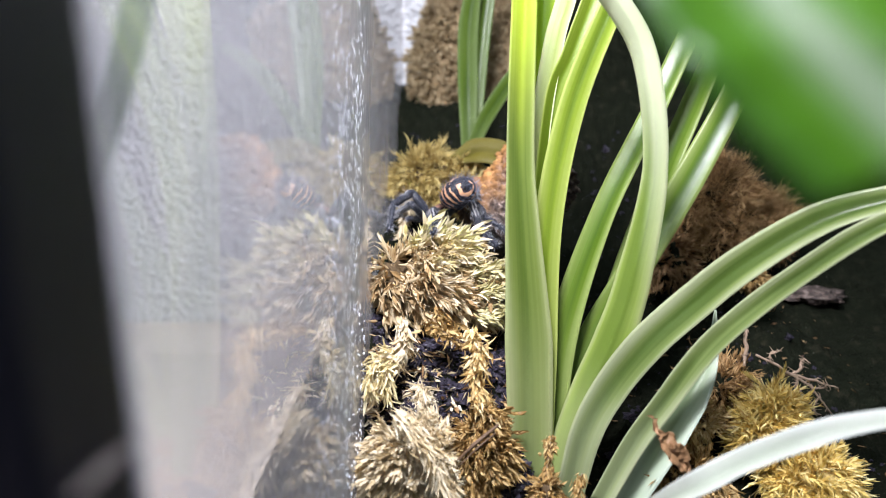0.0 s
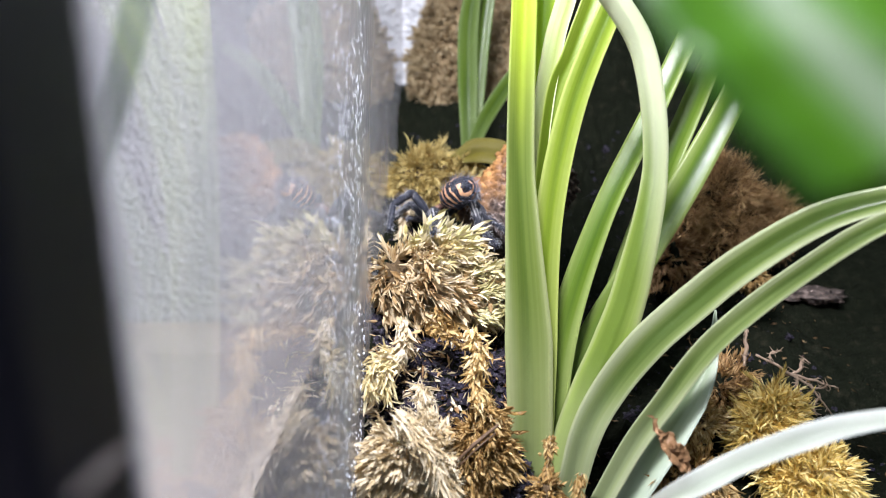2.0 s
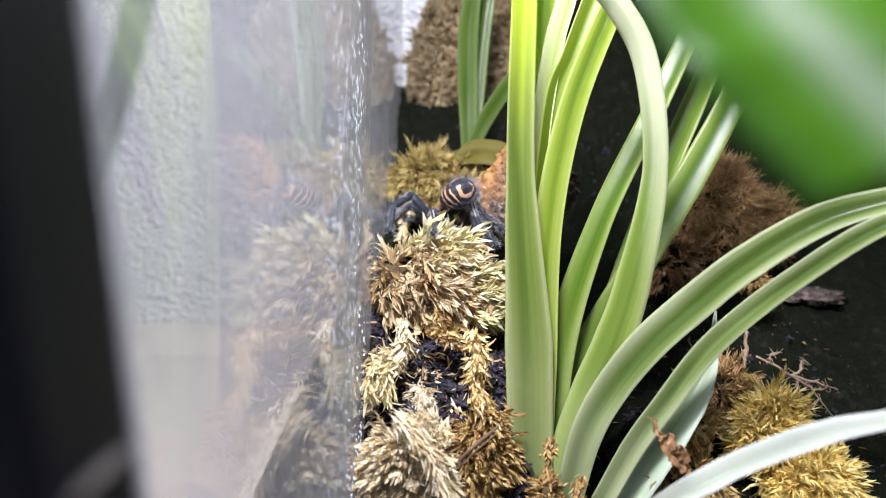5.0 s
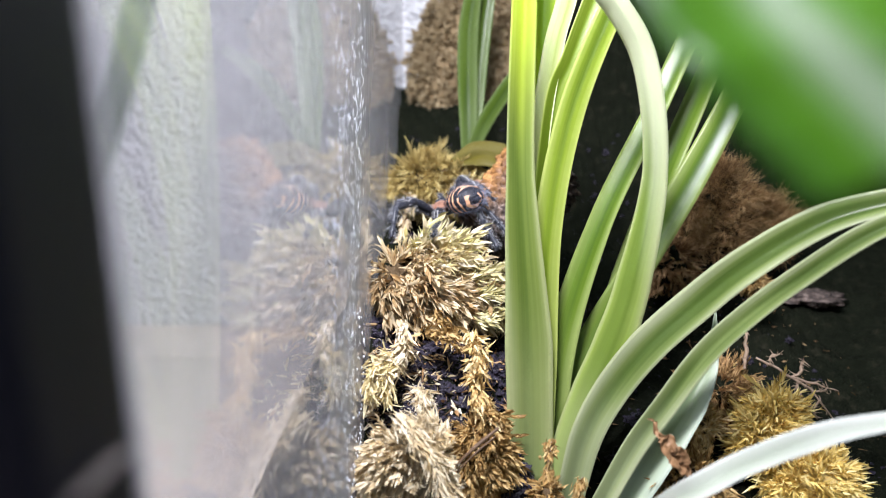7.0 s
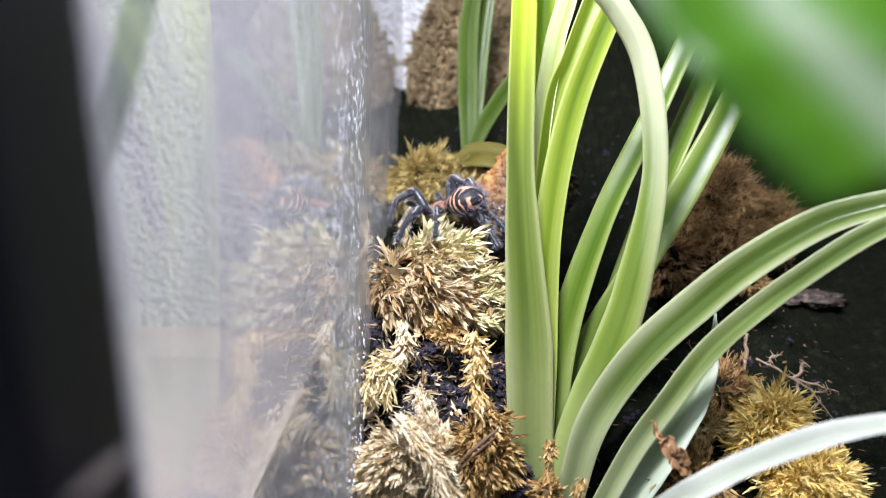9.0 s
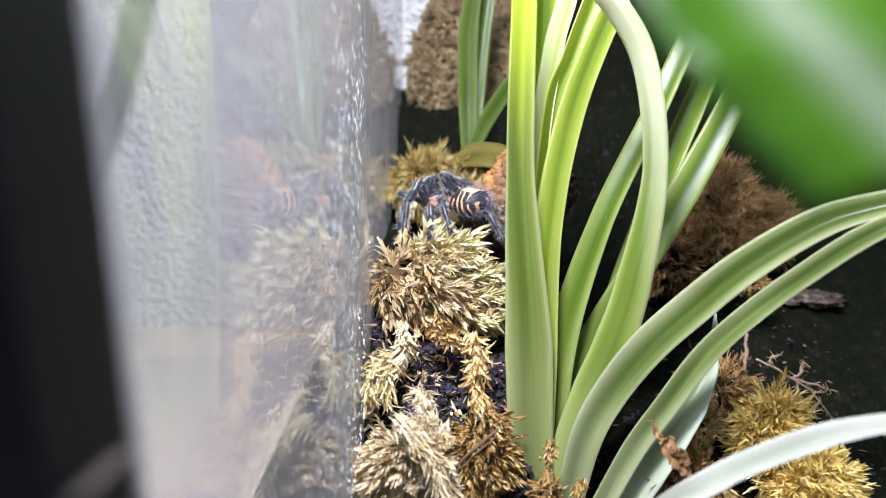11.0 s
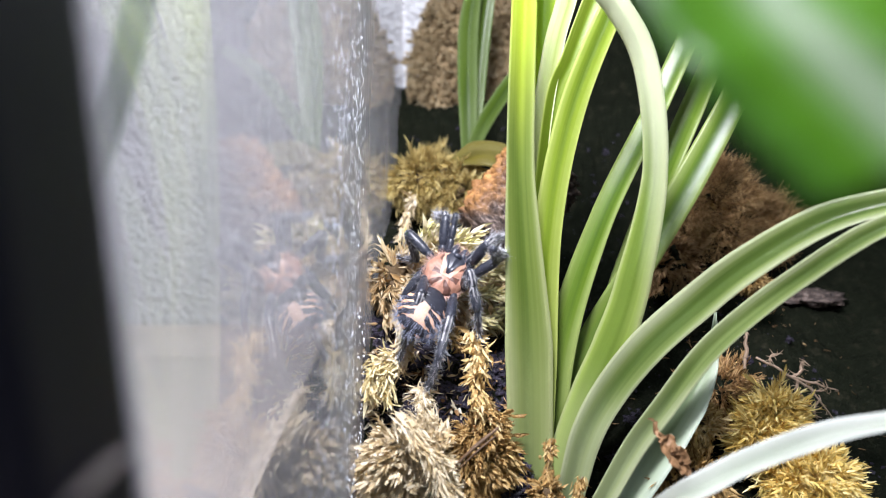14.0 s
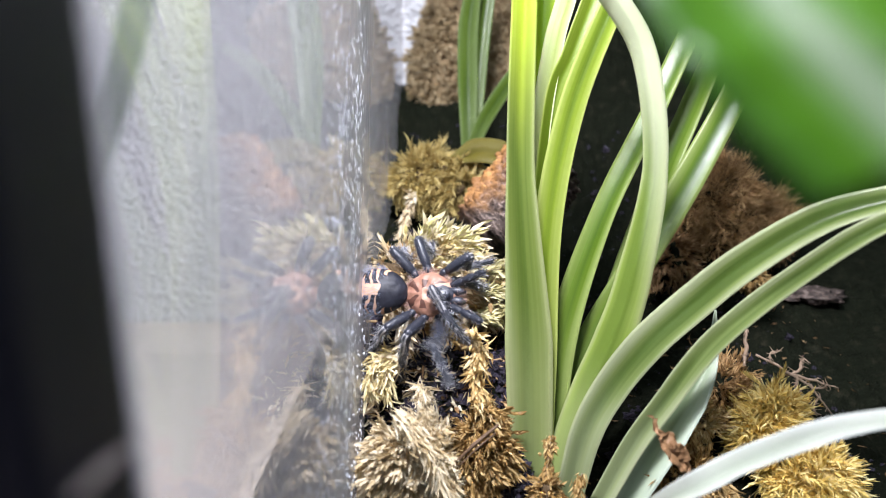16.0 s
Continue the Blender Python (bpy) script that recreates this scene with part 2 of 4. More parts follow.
M_SILVER = mat_leaf("silvery_leaf", (0.22, 0.30, 0.15), (0.66, 0.74, 0.62), (0.42, 0.51, 0.34), 0.6, 0.35, 0.9)
M_NEAR = mat_leaf("broad_banded_leaf", (0.028, 0.105, 0.0004), (0.30, 0.35, 0.275), (0.050, 0.148, 0.0008), 0.9, 0.45, 0.1, 0.1, True)
# M_SHADE: green darkened in the colour itself for a leaf out of the light
M_SHADE = mat_leaf("unlit_green_leaf", (0.010, 0.026, 0.007), (0.05, 0.095, 0.04), (0.018, 0.045, 0.010), 0.4, 0.05, 0.8, 0.2)
M_SLIVER = mat_leaf("grey_sliver", (0.10, 0.085, 0.095), (0.30, 0.27, 0.28), (0.20, 0.17, 0.18), 0.6, 0.1)
M_YELLOW = mat_leaf("wilted_leaf", (0.09, 0.0765, 0.009), (0.189, 0.162, 0.054), (0.144, 0.122, 0.0162), 0.5, 0.3, 0.8, 0.05)
M_STRAW = mat_moss("straw_moss", (0.42, 0.30, 0.14), (0.70, 0.58, 0.38), (0.84, 0.77, 0.61))
M_HUMP = mat_moss("green_crowned_moss", (0.32, 0.185, 0.07), (0.62, 0.48, 0.28), (0.79, 0.70, 0.53), (0.56, 0.56, 0.20), 0.005, 0.012, (0.32, 0.19, 0.07))
M_OLIVE = mat_moss("olive_moss", (0.27, 0.18, 0.055), (0.52, 0.40, 0.14), (0.69, 0.57, 0.27))
M_GOLD = mat_moss("golden_moss", (0.13, 0.06, 0.016), (0.38, 0.235, 0.08), (0.62, 0.45, 0.21))
M_HONEY = mat_moss("honey_moss", (0.34, 0.20, 0.065), (0.64, 0.46, 0.20), (0.82, 0.68, 0.40))
M_LEMON = mat_moss("lemon_moss", (0.50, 0.38, 0.15), (0.74, 0.63, 0.34), (0.84, 0.77, 0.55))
M_FROND = mat_moss("pale_green_moss", (0.38, 0.33, 0.13), (0.60, 0.55, 0.29), (0.74, 0.70, 0.50))
M_PALER = mat_moss("whitish_scrap", (0.40, 0.33, 0.28), (0.66, 0.60, 0.55), (0.82, 0.79, 0.76))
M_YMOSS = mat_moss("yellow_moss", (0.46, 0.28, 0.05), (0.84, 0.64, 0.20), (0.96, 0.86, 0.46))
M_BROWN = mat_moss("brown_fibre", (0.10, 0.05, 0.02), (0.33, 0.19, 0.085), (0.62, 0.42, 0.22))
M_FIBRE = mat_moss("root_fibre", (0.14, 0.075, 0.03), (0.40, 0.24, 0.10), (0.66, 0.45, 0.22))
M_TAN = mat_moss("tan_fibre", (0.30, 0.21, 0.105), (0.47, 0.36, 0.21), (0.60, 0.50, 0.33))
M_SOIL = mat_soil()
M_CRUMB = mat_plain("wet_soil_crumb", (0.008, 0.008, 0.012), (0.09, 0.076, 0.115), 1300, 0.22, 1.0, 0.0008, 0.8)
# dark brown core tone also stands in for shade between the shoots
M_CORE = mat_plain("shaded_moss_core", (0.03, 0.017, 0.007), (0.13, 0.08, 0.03), 240, 0.8, 0.8, 0.001)
M_SCORE = mat_plain("straw_moss_core", (0.30, 0.20, 0.09), (0.62, 0.48, 0.27), 300, 0.8, 0.8, 0.001)
M_MOUND = mat_plain("tan_fibre_core", (0.27, 0.19, 0.095), (0.42, 0.31, 0.175), 500, 0.8, 0.8, 0.001)
M_YCORE = mat_plain("yellow_moss_core", (0.42, 0.29, 0.09), (0.74, 0.56, 0.22), 300, 0.8, 0.8, 0.001)
M_WALL = mat_wall()
M_GLASS = mat_glass()
M_WATER = mat_water()
M_BLACK = mat_plain("black_frame_plastic", (0.007, 0.007, 0.014), (0.011, 0.011, 0.022), 60, 0.5, 0.1, 0.0004, 0.18)
M_BARK = mat_bark()
M_TWIG = mat_plain("dry_twig", (0.16, 0.10, 0.065), (0.46, 0.34, 0.24), 300, 0.7, 0.6)
M_DTWIG = mat_plain("dark_twig", (0.05, 0.028, 0.015), (0.17, 0.10, 0.055), 300, 0.7, 0.6)
M_DRY = mat_plain("dry_leaf", (0.13, 0.065, 0.03), (0.36, 0.20, 0.09), 260, 0.6, 0.6)
M_PAINT = mat_plain("room_paint", (0.60, 0.60, 0.62), (0.68, 0.67, 0.68), 6, 0.7, 0.1)
M_WOOD = mat_plain("shelf_wood", (0.20, 0.12, 0.06), (0.32, 0.20, 0.10), 30, 0.5, 0.2)
M_TOP = mat_plain("beige_laminate", (0.62, 0.545, 0.50), (0.68, 0.60, 0.55), 18, 0.8, 0.05)
M_CARA, M_ABDO = mat_carapace(), mat_abdomen()
M_LEG = mat_hair("leg_cuticle", (0.006, 0.006, 0.009), (0.04, 0.045, 0.065))
M_KNEE = mat_knee()
M_FUR = mat_hair("dark_fur", (0.012, 0.013, 0.018), (0.09, 0.10, 0.14))
M_BRISTLE = mat_hair("pale_bristle", (0.20, 0.20, 0.22), (0.66, 0.66, 0.70))
M_BLUE = mat_hair("blue_grey_bristle", (0.07, 0.08, 0.12), (0.42, 0.46, 0.62))
M_FRINGE = mat_hair("pink_fringe", (0.38, 0.20, 0.15), (0.74, 0.54, 0.47))


# ---- mesh helpers ----
def mesh(name, verts, faces, material, parent=None, label="", uv=None, smooth=True, metres=False):
    """One mesh object from millimetre (or metre) points."""
    me = bpy.data.meshes.new(name)
    v = np.asarray(verts, float) * (1 if metres else MM)
    me.from_pydata(v.tolist() if len(v) else [], [], faces if isinstance(faces, list) else faces.tolist())
    if uv is not None:
        layer = me.uv_layers.new(name="uv")
        index = np.empty(len(me.loops), dtype=np.int32)
        me.loops.foreach_get("vertex_index", index)
        layer.data.foreach_set("uv", np.asarray(uv, dtype=np.float32)[index].ravel())
    if smooth:
        me.polygons.foreach_set("use_smooth", np.ones(len(me.polygons), dtype=bool))
    me.materials.append(material)
    me.update()
    ob = new(name, me)
    if parent:
        ob.parent = parent
    if label:
        ob["label"] = label
    return ob


def from_bm(name, bm, material, parent=None, label="", smooth=True):
    me = bpy.data.meshes.new(name)
    bm.to_mesh(me)
    bm.free()
    me.materials.append(material)
    if smooth:
        me.polygons.foreach_set("use_smooth", np.ones(len(me.polygons), dtype=bool))
    ob = new(name, me)
    if parent:
        ob.parent = parent
    if label:
        ob["label"] = label
    return ob


def block(name, lo, hi, material, parent=None, label="", bevel=0.0):
    """A box between two corners in millimetres, its edges rounded by bevel."""
    bm = bmesh.new()
    bmesh.ops.create_cube(bm, size=1)
    lo, hi = np.array(lo, float) * MM, np.array(hi, float) * MM
    for v in bm.verts:
        v.co = Vector((lo + hi) / 2 + np.array(v.co) * (hi - lo))
    if bevel:
        bmesh.ops.bevel(bm, geom=bm.edges[:], offset=bevel * MM, segments=3, affect="EDGES", profile=0.5)
    return from_bm(name, bm, material, parent, label, smooth=False)


def spline(points, n):
    """n places evenly along a smooth curve through the points."""
    p = np.array(points, float)
    p = np.vstack([2 * p[0] - p[1], p, 2 * p[-1] - p[-2]])
    out = []
    for s in np.linspace(0, len(points) - 1, n):
        i = min(int(s), len(points) - 2)
        u = s - i
        a, b, c, d = p[i:i + 4]
        out.append(0.5 * (2 * b + (c - a) * u + (2 * a - 5 * b + 4 * c - d) * u ** 2 + (3 * b - a - 3 * c + d) * u ** 3))
    return np.array(out)


def unit(v):
    v = np.asarray(v, float)
    return v / np.maximum(np.linalg.norm(v, axis=-1, keepdims=True), 1e-9)


def blade(name, points, widths, material, parent=None, face=(0, -1, 0.25), fold=0.42, thick=0.35, label="", n=44, across=14, crumple=0.0):
    """A strap leaf swept along a curve: channelled across, rounded at its rims, as wide as the widths say along it."""
    c = spline(points, n)
    t = unit(np.gradient(c, axis=0))
    side = unit(np.cross(t, np.array(face, float)))
    up = unit(np.cross(side, t))
    w = np.interp(np.linspace(0, 1, n), np.linspace(0, 1, len(widths)), widths)
    s = np.linspace(-1, 1, across + 1)
    s = np.sign(s) * np.abs(s) ** 1.5  # closer rows beside the keel
    verts, uv = [], []
    for i in range(n):
        rib = 0.012 * np.cos(s * 11)
        lift = (fold * (0.3 * s ** 2 + 0.7 * np.sqrt(s ** 2 + 0.008)) + rib * 0.35) * w[i] * 0.5
        half = thick * 0.5 * np.sqrt(np.maximum(0.03, 1 - s ** 4)) * min(1, w[i] / 2)
        top = c[i] + np.outer(s * w[i] / 2, side[i]) + np.outer(lift + half, up[i])
        low = c[i] + np.outer(s * w[i] / 2, side[i]) + np.outer(lift - half, up[i])
        verts += list(top) + list(low[::-1])
        v = i / (n - 1)
        uv += [((a + 1) / 2, v * 4) for a in s] + [((a + 1) / 2, v * 4) for a in s[::-1]]
    if crumple:
        verts = [p + crumple * np.array(noise.noise_vector(Vector(p) * 0.45)) + 0.5 * crumple * np.array(noise.noise_vector(Vector(p) * 1.3)) for p in verts]
    k = 2 * (across + 1)
    faces = [[i * k + j, i * k + (j + 1) % k, (i + 1) * k + (j + 1) % k, (i + 1) * k + j] for i in range(n - 1) for j in range(k)]
    faces += [list(range(k))[::-1], [(n - 1) * k + j for j in range(k)]]
    return mesh(name, verts, faces, material, parent, label, uv)


def tube_data(points, radii, n=16, sides=7):
    c = spline(points, n)
    t = unit(np.gradient(c, axis=0))
    ref = np.array([0.31, 0.2, 0.93])
    a = unit(np.cross(t, ref))
    b = np.cross(t, a)
    r = np.interp(np.linspace(0, 1, n), np.linspace(0, 1, len(radii)), radii)
    ang = np.linspace(0, 2 * math.pi, sides, endpoint=False)
    verts = [c[i] + r[i] * (math.cos(q) * a[i] + math.sin(q) * b[i]) for i in range(n) for q in ang]
    faces = [[i * sides + j, i * sides + (j + 1) % sides, (i + 1) * sides + (j + 1) % sides, (i + 1) * sides + j] for i in range(n - 1) for j in range(sides)]
    faces += [list(range(sides))[::-1], [(n - 1) * sides + j for j in range(sides)]]
    return verts, faces


def join(pieces):
    verts, faces = [], []
    for v, f in pieces:
        k = len(verts)
        verts += list(v)
        faces += [[i + k for i in q] for q in f]
    return verts, faces


def lump_data(centre, radii, rough, seed, level=4, freq=2.2):
    """A closed uneven ball."""
    bm = bmesh.new()
    bmesh.ops.create_icosphere(bm, subdivisions=level, radius=1)
    off = Vector((seed * 3.7, seed * 1.3, 0))
    v = []
    for q in bm.verts:
        k = 1 + rough * noise.fractal(q.co * freq + off, 1.0, 2.0, 4)
        v.append([centre[a] + q.co[a] * radii[a] * k for a in range(3)])
    f = [[q.index for q in p.verts] for p in bm.faces]
    bm.free()
    return v, f


def leaflets(base, way, length, width, curl, rng):
    """Small pointed leaves, keeled and curled, eight corners each, at base along way."""
    n = len(base)
    way = unit(way)
    side = unit(np.cross(way, rng.normal(size=(n, 3))))
    up = np.cross(side, way)
    L, Wd, C = length[:, None], width[:, None], curl[:, None]
    rows = [base]
    for s, w in ((0.32, 1.0), (0.68, 0.72)):
        mid = base + way * L * s + up * L * C * s * s
        rows += [mid + side * Wd * w, mid - up * Wd * w * 0.55, mid - side * Wd * w]
    rows.append(base + way * L + up * L * C)
    v = np.stack(rows, axis=1).reshape(-1, 3)
    k = np.arange(n)[:, None] * 8
    tris = [(0, 1, 2), (0, 2, 3), (1, 4, 5), (1, 5, 2), (2, 5, 6), (2, 6, 3), (4, 7, 5), (5, 7, 6)]
    return v, np.concatenate([k + np.array(t) for t in tris])


def shoots(anchor, axis, lengths, per, leaf, wide, open_, rng):
    """Feathery shoots: leaflets set spirally along each axis."""
    m = len(anchor)
    s = np.tile(np.linspace(0.05, 1, per), m)
    a = np.repeat(anchor, per, axis=0)
    ax = np.repeat(unit(axis), per, axis=0)
    ln = np.repeat(lengths, per)
    radial = rng.normal(size=(m * per, 3))
    radial = unit(radial - ax * np.sum(radial * ax, axis=1, keepdims=True))
    bend = np.repeat(rng.normal(size=(m, 3)), per, axis=0) * (s ** 2)[:, None] * ln[:, None] * 0.22
    base = a + ax * (s * ln)[:, None] + bend
    way = ax + radial * (open_ * (1.15 - 0.75 * s))[:, None]
    length = leaf * (1.1 - 0.35 * s) * rng.uniform(0.7, 1.3, m * per)
    return leaflets(base, way, length, wide * rng.uniform(0.6, 1.5, m * per), rng.uniform(-0.5, 0.65, m * per), rng)


def swirl(p, seed, freq=0.16):
    """A smooth field of directions, so that neighbouring shoots lie alike."""
    q = [noise.noise_vector(Vector(v) * freq + Vector((seed * 7.1, 3.3, seed))) for v in p]
    return np.array([tuple(v) for v in q])


def moss_clump(centre, radii, count, material, label, seed, tuft=4.5, leaf=4.0, wide=0.30, per=18, open_=0.4, lean=(0, -0.15, 0.1), low=-0.6, rough=0.45, lobes=(), comb=0.8, fall=0.75, core=None, name="moss_clump", category="moss", flow=None, lie=0.0):
    """A cushion of moss: an uneven core of one or more lobes bristling with feathery shoots."""
    rng = np.random.default_rng(seed)
    top = new(name)
    c, r = np.array(centre, float), np.array(radii, float)
    top.location = c * MM
    balls = [((0, 0, 0), r)] + [(o, np.array(q, float)) for o, q in lobes]
    v, f = join([lump_data(o, q * 0.73, rough, seed + k, 4) for k, (o, q) in enumerate(balls)])
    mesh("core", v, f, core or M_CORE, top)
    area_of = np.array([q[0] * q[1] + q[1] * q[2] + q[0] * q[2] for _, q in balls])
    anchors, axes = [], []
    for k, (o, q) in enumerate(balls):
        m = int(count * area_of[k] / area_of.sum())
        d = unit(rng.normal(size=(m * 4, 3)))
        d = d[d[:, 2] > low][:m]
        h = np.array([1 + rough * noise.fractal(Vector(e) * 2.2 + Vector(((seed + k) * 3.7, (seed + k) * 1.3, 0)), 1.0, 2.0, 4) for e in d])
        a = np.array(o) + d * q * (0.78 * h)[:, None]
        anchors.append(a)
        nrm = unit(d / q)
        down = np.array([0.0, -0.2, -1.0])
        slope = down - nrm * (nrm @ down)[:, None]
        stand = 0.4 + 0.6 * np.maximum(nrm[:, 2:], 0)
        axes.append(nrm * stand + slope * fall + rng.normal(size=d.shape) * 0.38 + comb * swirl(a, seed) + np.array(lean))
        if flow is not None:  # shoots that lie along the surface, all much the same way
            along = np.array(flow, float) + 0.9 * swirl(a, seed + 3, 0.11)
            along = unit(along - nrm * np.sum(along * nrm, axis=1, keepdims=True))
            axes[-1] = axes[-1] * (1 - lie) + lie * 1.5 * (along + nrm * 0.22 + rng.normal(size=d.shape) * 0.22)
    anchor, axis = np.concatenate(anchors), np.concatenate(axes)
    v, f = shoots(anchor, axis, tuft * rng.uniform(0.5, 1.4, len(anchor)), per, leaf, wide, open_, rng)
    tagged(mesh("foliage", v, f, material, top), kind="stuff")
    return tagged(top, label, category, group="moss cushions" if category == "moss" else "")


def sprig(points, count, material, label, seed, leaf=3.0, wide=0.4, open_=0.6, stem=0.5, category="moss sprig"):
    """One long stem of moss set thickly with leaves."""
    rng = np.random.default_rng(seed)
    top = new("moss_sprig")
    p0 = np.array(points[0], float)
    top.location = p0 * MM
    pts = np.array(points, float) - p0
    v, f = tube_data(pts, [0.08, stem * 0.6, 0.12])
    mesh("stem", v, f, M_TWIG, top)
    c = spline(pts, count)
    t = unit(np.gradient(c, axis=0))
    full = np.array([0.75 + 0.9 * noise.noise(Vector(p) * 0.33 + Vector((seed, 0, 0))) for p in c]).clip(0.25, 1.4)  # ragged, not an even brush
    radial = unit(rng.normal(size=c.shape)) * (open_ * full * rng.uniform(0.2, 1.8, count))[:, None]
    c = c + rng.normal(size=c.shape) * (0.75 * full)[:, None]
    v, f = leaflets(c, t + radial + 0.5 * swirl(c, seed, 0.3), leaf * rng.uniform(0.5, 1.2, count), wide * rng.uniform(0.6, 1.5, count), rng.uniform(-0.7, 0.7, count), rng)
    tagged(mesh("foliage", v, f, material, top), kind="stuff")
    return tagged(top, label, category, group="moss sprigs")


# ---- the room that closes the place ----
block("wall_back", (-1200, 305, -750), (1200, 405, 1600), M_WALL)
block("wall_left", (-1300, -1500, -750), (-1200, 405, 1600), M_PAINT)
block("wall_right", (1200, -1500, -750), (1300, 405, 1600), M_PAINT)
block("wall_front", (-1300, -1600, -750), (1300, -1500, 1600), M_PAINT)
block("ceiling", (-1300, -1600, 1600), (1300, 405, 1700), M_PAINT)
block("floor", (-1300, -1600, -850), (1300, 405, -750), M_WOOD)
for s, word in (("wall_back", "white wall with pebbled paint behind the tank"), ("wall_left", "pale painted room wall"), ("wall_right", "pale painted room wall"),
                ("wall_front", "pale painted room wall"), ("ceiling", "pale painted ceiling"), ("floor", "brown wooden floor")):
    tagged(bpy.data.objects[s], word, s.split("_")[0], kind="structure")
cab = new("cabinet")
block("body", (-400, -60, -750), (400, 303, 20), M_WOOD, cab)
block("top", (-420, -70, 20), (410, 303, 38), M_TOP, cab, "beige laminate top", bevel=3)
tagged(cab, "brown wooden cabinet that carries the tank", "cabinet")


def cove(x0, x1, y, z, radius):
    """An added hollow moulding along the wall's foot; its curve makes a soft gradient."""
    n = 24
    arc = [(y - radius + radius * math.sin(a), z + radius - radius * math.cos(a)) for a in np.linspace(0, math.pi / 2, n)]
    ring = arc + [(y, z)]
    verts = [(x, p, q) for x in (x0, x1) for p, q in ring]
    k = len(ring)
    faces = [[i, (i + 1) % k, k + (i + 1) % k, k + i] for i in range(k)] + [list(range(k))[::-1], list(range(k, 2 * k))]
    tagged(mesh("trim", verts, faces, M_TOP), "added beige cove moulding along the wall's foot", "moulding", kind="structure")


cove(-420, -22, 305.3, 37.8, 14)

# ---- the tank ----
GLASS_X = -16.7
tank = new("terrarium")
tank.location = (0, 0, 0)
pane = block("side_pane", (GLASS_X - 3, 34.9, 44), (GLASS_X, 302, 420), M_GLASS, tank, "clear side pane filmed with dried water")
pane.visible_shadow = False
block("base_tray", (-57, 10, 38), (260, 302, 44), M_BLACK, tank, bevel=1)
block("far_side", (257, 10, 44), (260, 302, 420), M_BLACK, tank)
block("corner_post", (-70, 24, 38), (GLASS_X, 35.4, 420), M_BLACK, tank, "black front corner post", bevel=2)
tagged(tank, "glass terrarium with a black frame, its front open", "terrarium")

# ---- soil ----
LEFT_Y = [0, 90, 115, 130, 140, 150, 165, 180, 215, 245, 262, 285, 305]
LEFT_Z = [60, 66, 72, 82, 95, 101, 106, 114, 117, 124, 147, 154, 155]
RIGHT_Y = [0, 90, 130, 160, 200, 230, 255, 285, 305]
RIGHT_Z = [56, 62, 70, 80, 92, 106, 134, 182, 205]


def ground_z(x, y):
    a = np.interp(y, LEFT_Y, LEFT_Z)
    b = np.interp(y, RIGHT_Y, RIGHT_Z)
    k = min(1, max(0, (x - 8) / 26))
    k = k * k * (3 - 2 * k)
    q = Vector((x * 0.06, y * 0.06, 0))
    return a * (1 - k) + b * k + 2.6 * noise.fractal(q, 1.0, 2.0, 3) + 1.9 * noise.fractal(q * 5.5, 0.75, 2.1, 5)


def soil():
    xs = np.concatenate([np.arange(GLASS_X + 0.02, 110, 0.6), np.arange(110, 256, 3)])
    ys = np.concatenate([np.arange(12, 90, 3), np.arange(90, 301, 0.9)])
    nx, ny = len(xs), len(ys)
    verts = [(x, y, ground_z(x, y)) for y in ys for x in xs]
    faces = [[j * nx + i, j * nx + i + 1, (j + 1) * nx + i + 1, (j + 1) * nx + i] for j in range(ny - 1) for i in range(nx - 1)]
    tagged(mesh("ground", verts, faces, M_SOIL), "damp black soil banked up towards the back", "soil", kind="structure")
    rng = np.random.default_rng(5)
    bits = []
    for i in range(7600):
        near = i < 6000  # thickest on the bare slope below the moss
        x, y = (rng.uniform(GLASS_X + 0.8, 22), rng.uniform(122, 156)) if near else (rng.uniform(GLASS_X + 1, 100), rng.uniform(100, 260))
        r = rng.uniform(0.12, 0.8) * rng.uniform(0.2, 1) if i % 45 else rng.uniform(0.7, 1.6)
        v, f = lump_data((x, y, ground_z(x, y) + r * 0.3), (r * rng.uniform(0.8, 1.6), r, r * rng.uniform(0.6, 1.1)), 1.25, i, 3 if r > 0.8 else 2 if r > 0.3 else 1, 2.1)
        bits.append((v, f))
    v, f = join(bits)
    tagged(mesh("soil_litter", v, f, M_CRUMB, smooth=False), "loose dark soil crumbs", "soil", kind="stuff")


soil()

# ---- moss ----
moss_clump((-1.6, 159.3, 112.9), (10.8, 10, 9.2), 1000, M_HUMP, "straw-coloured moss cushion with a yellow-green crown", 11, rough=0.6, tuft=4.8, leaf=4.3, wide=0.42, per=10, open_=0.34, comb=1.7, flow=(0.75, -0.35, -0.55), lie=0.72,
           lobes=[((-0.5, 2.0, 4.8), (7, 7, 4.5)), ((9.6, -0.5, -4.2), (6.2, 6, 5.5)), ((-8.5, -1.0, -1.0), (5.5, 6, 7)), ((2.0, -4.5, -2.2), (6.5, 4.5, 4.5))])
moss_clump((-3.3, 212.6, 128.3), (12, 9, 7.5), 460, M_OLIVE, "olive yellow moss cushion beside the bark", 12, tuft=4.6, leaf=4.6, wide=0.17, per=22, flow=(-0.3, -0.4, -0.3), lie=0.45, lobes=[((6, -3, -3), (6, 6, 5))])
moss_clump((-6.6, 124.2, 83.5), (7.4, 7, 9.5), 1150, M_STRAW, "pale straw moss cushion on the soil", 13, core=M_SCORE, tuft=4.6, leaf=2.9, wide=0.30, per=16, open_=0.24, fall=0.8, comb=2.2, flow=(-0.5, -0.5, -0.7), lie=0.6, lobes=[((-2.0, -3, 4), (4.5, 5, 5)), ((4, -1, 2), (4, 5, 6))])
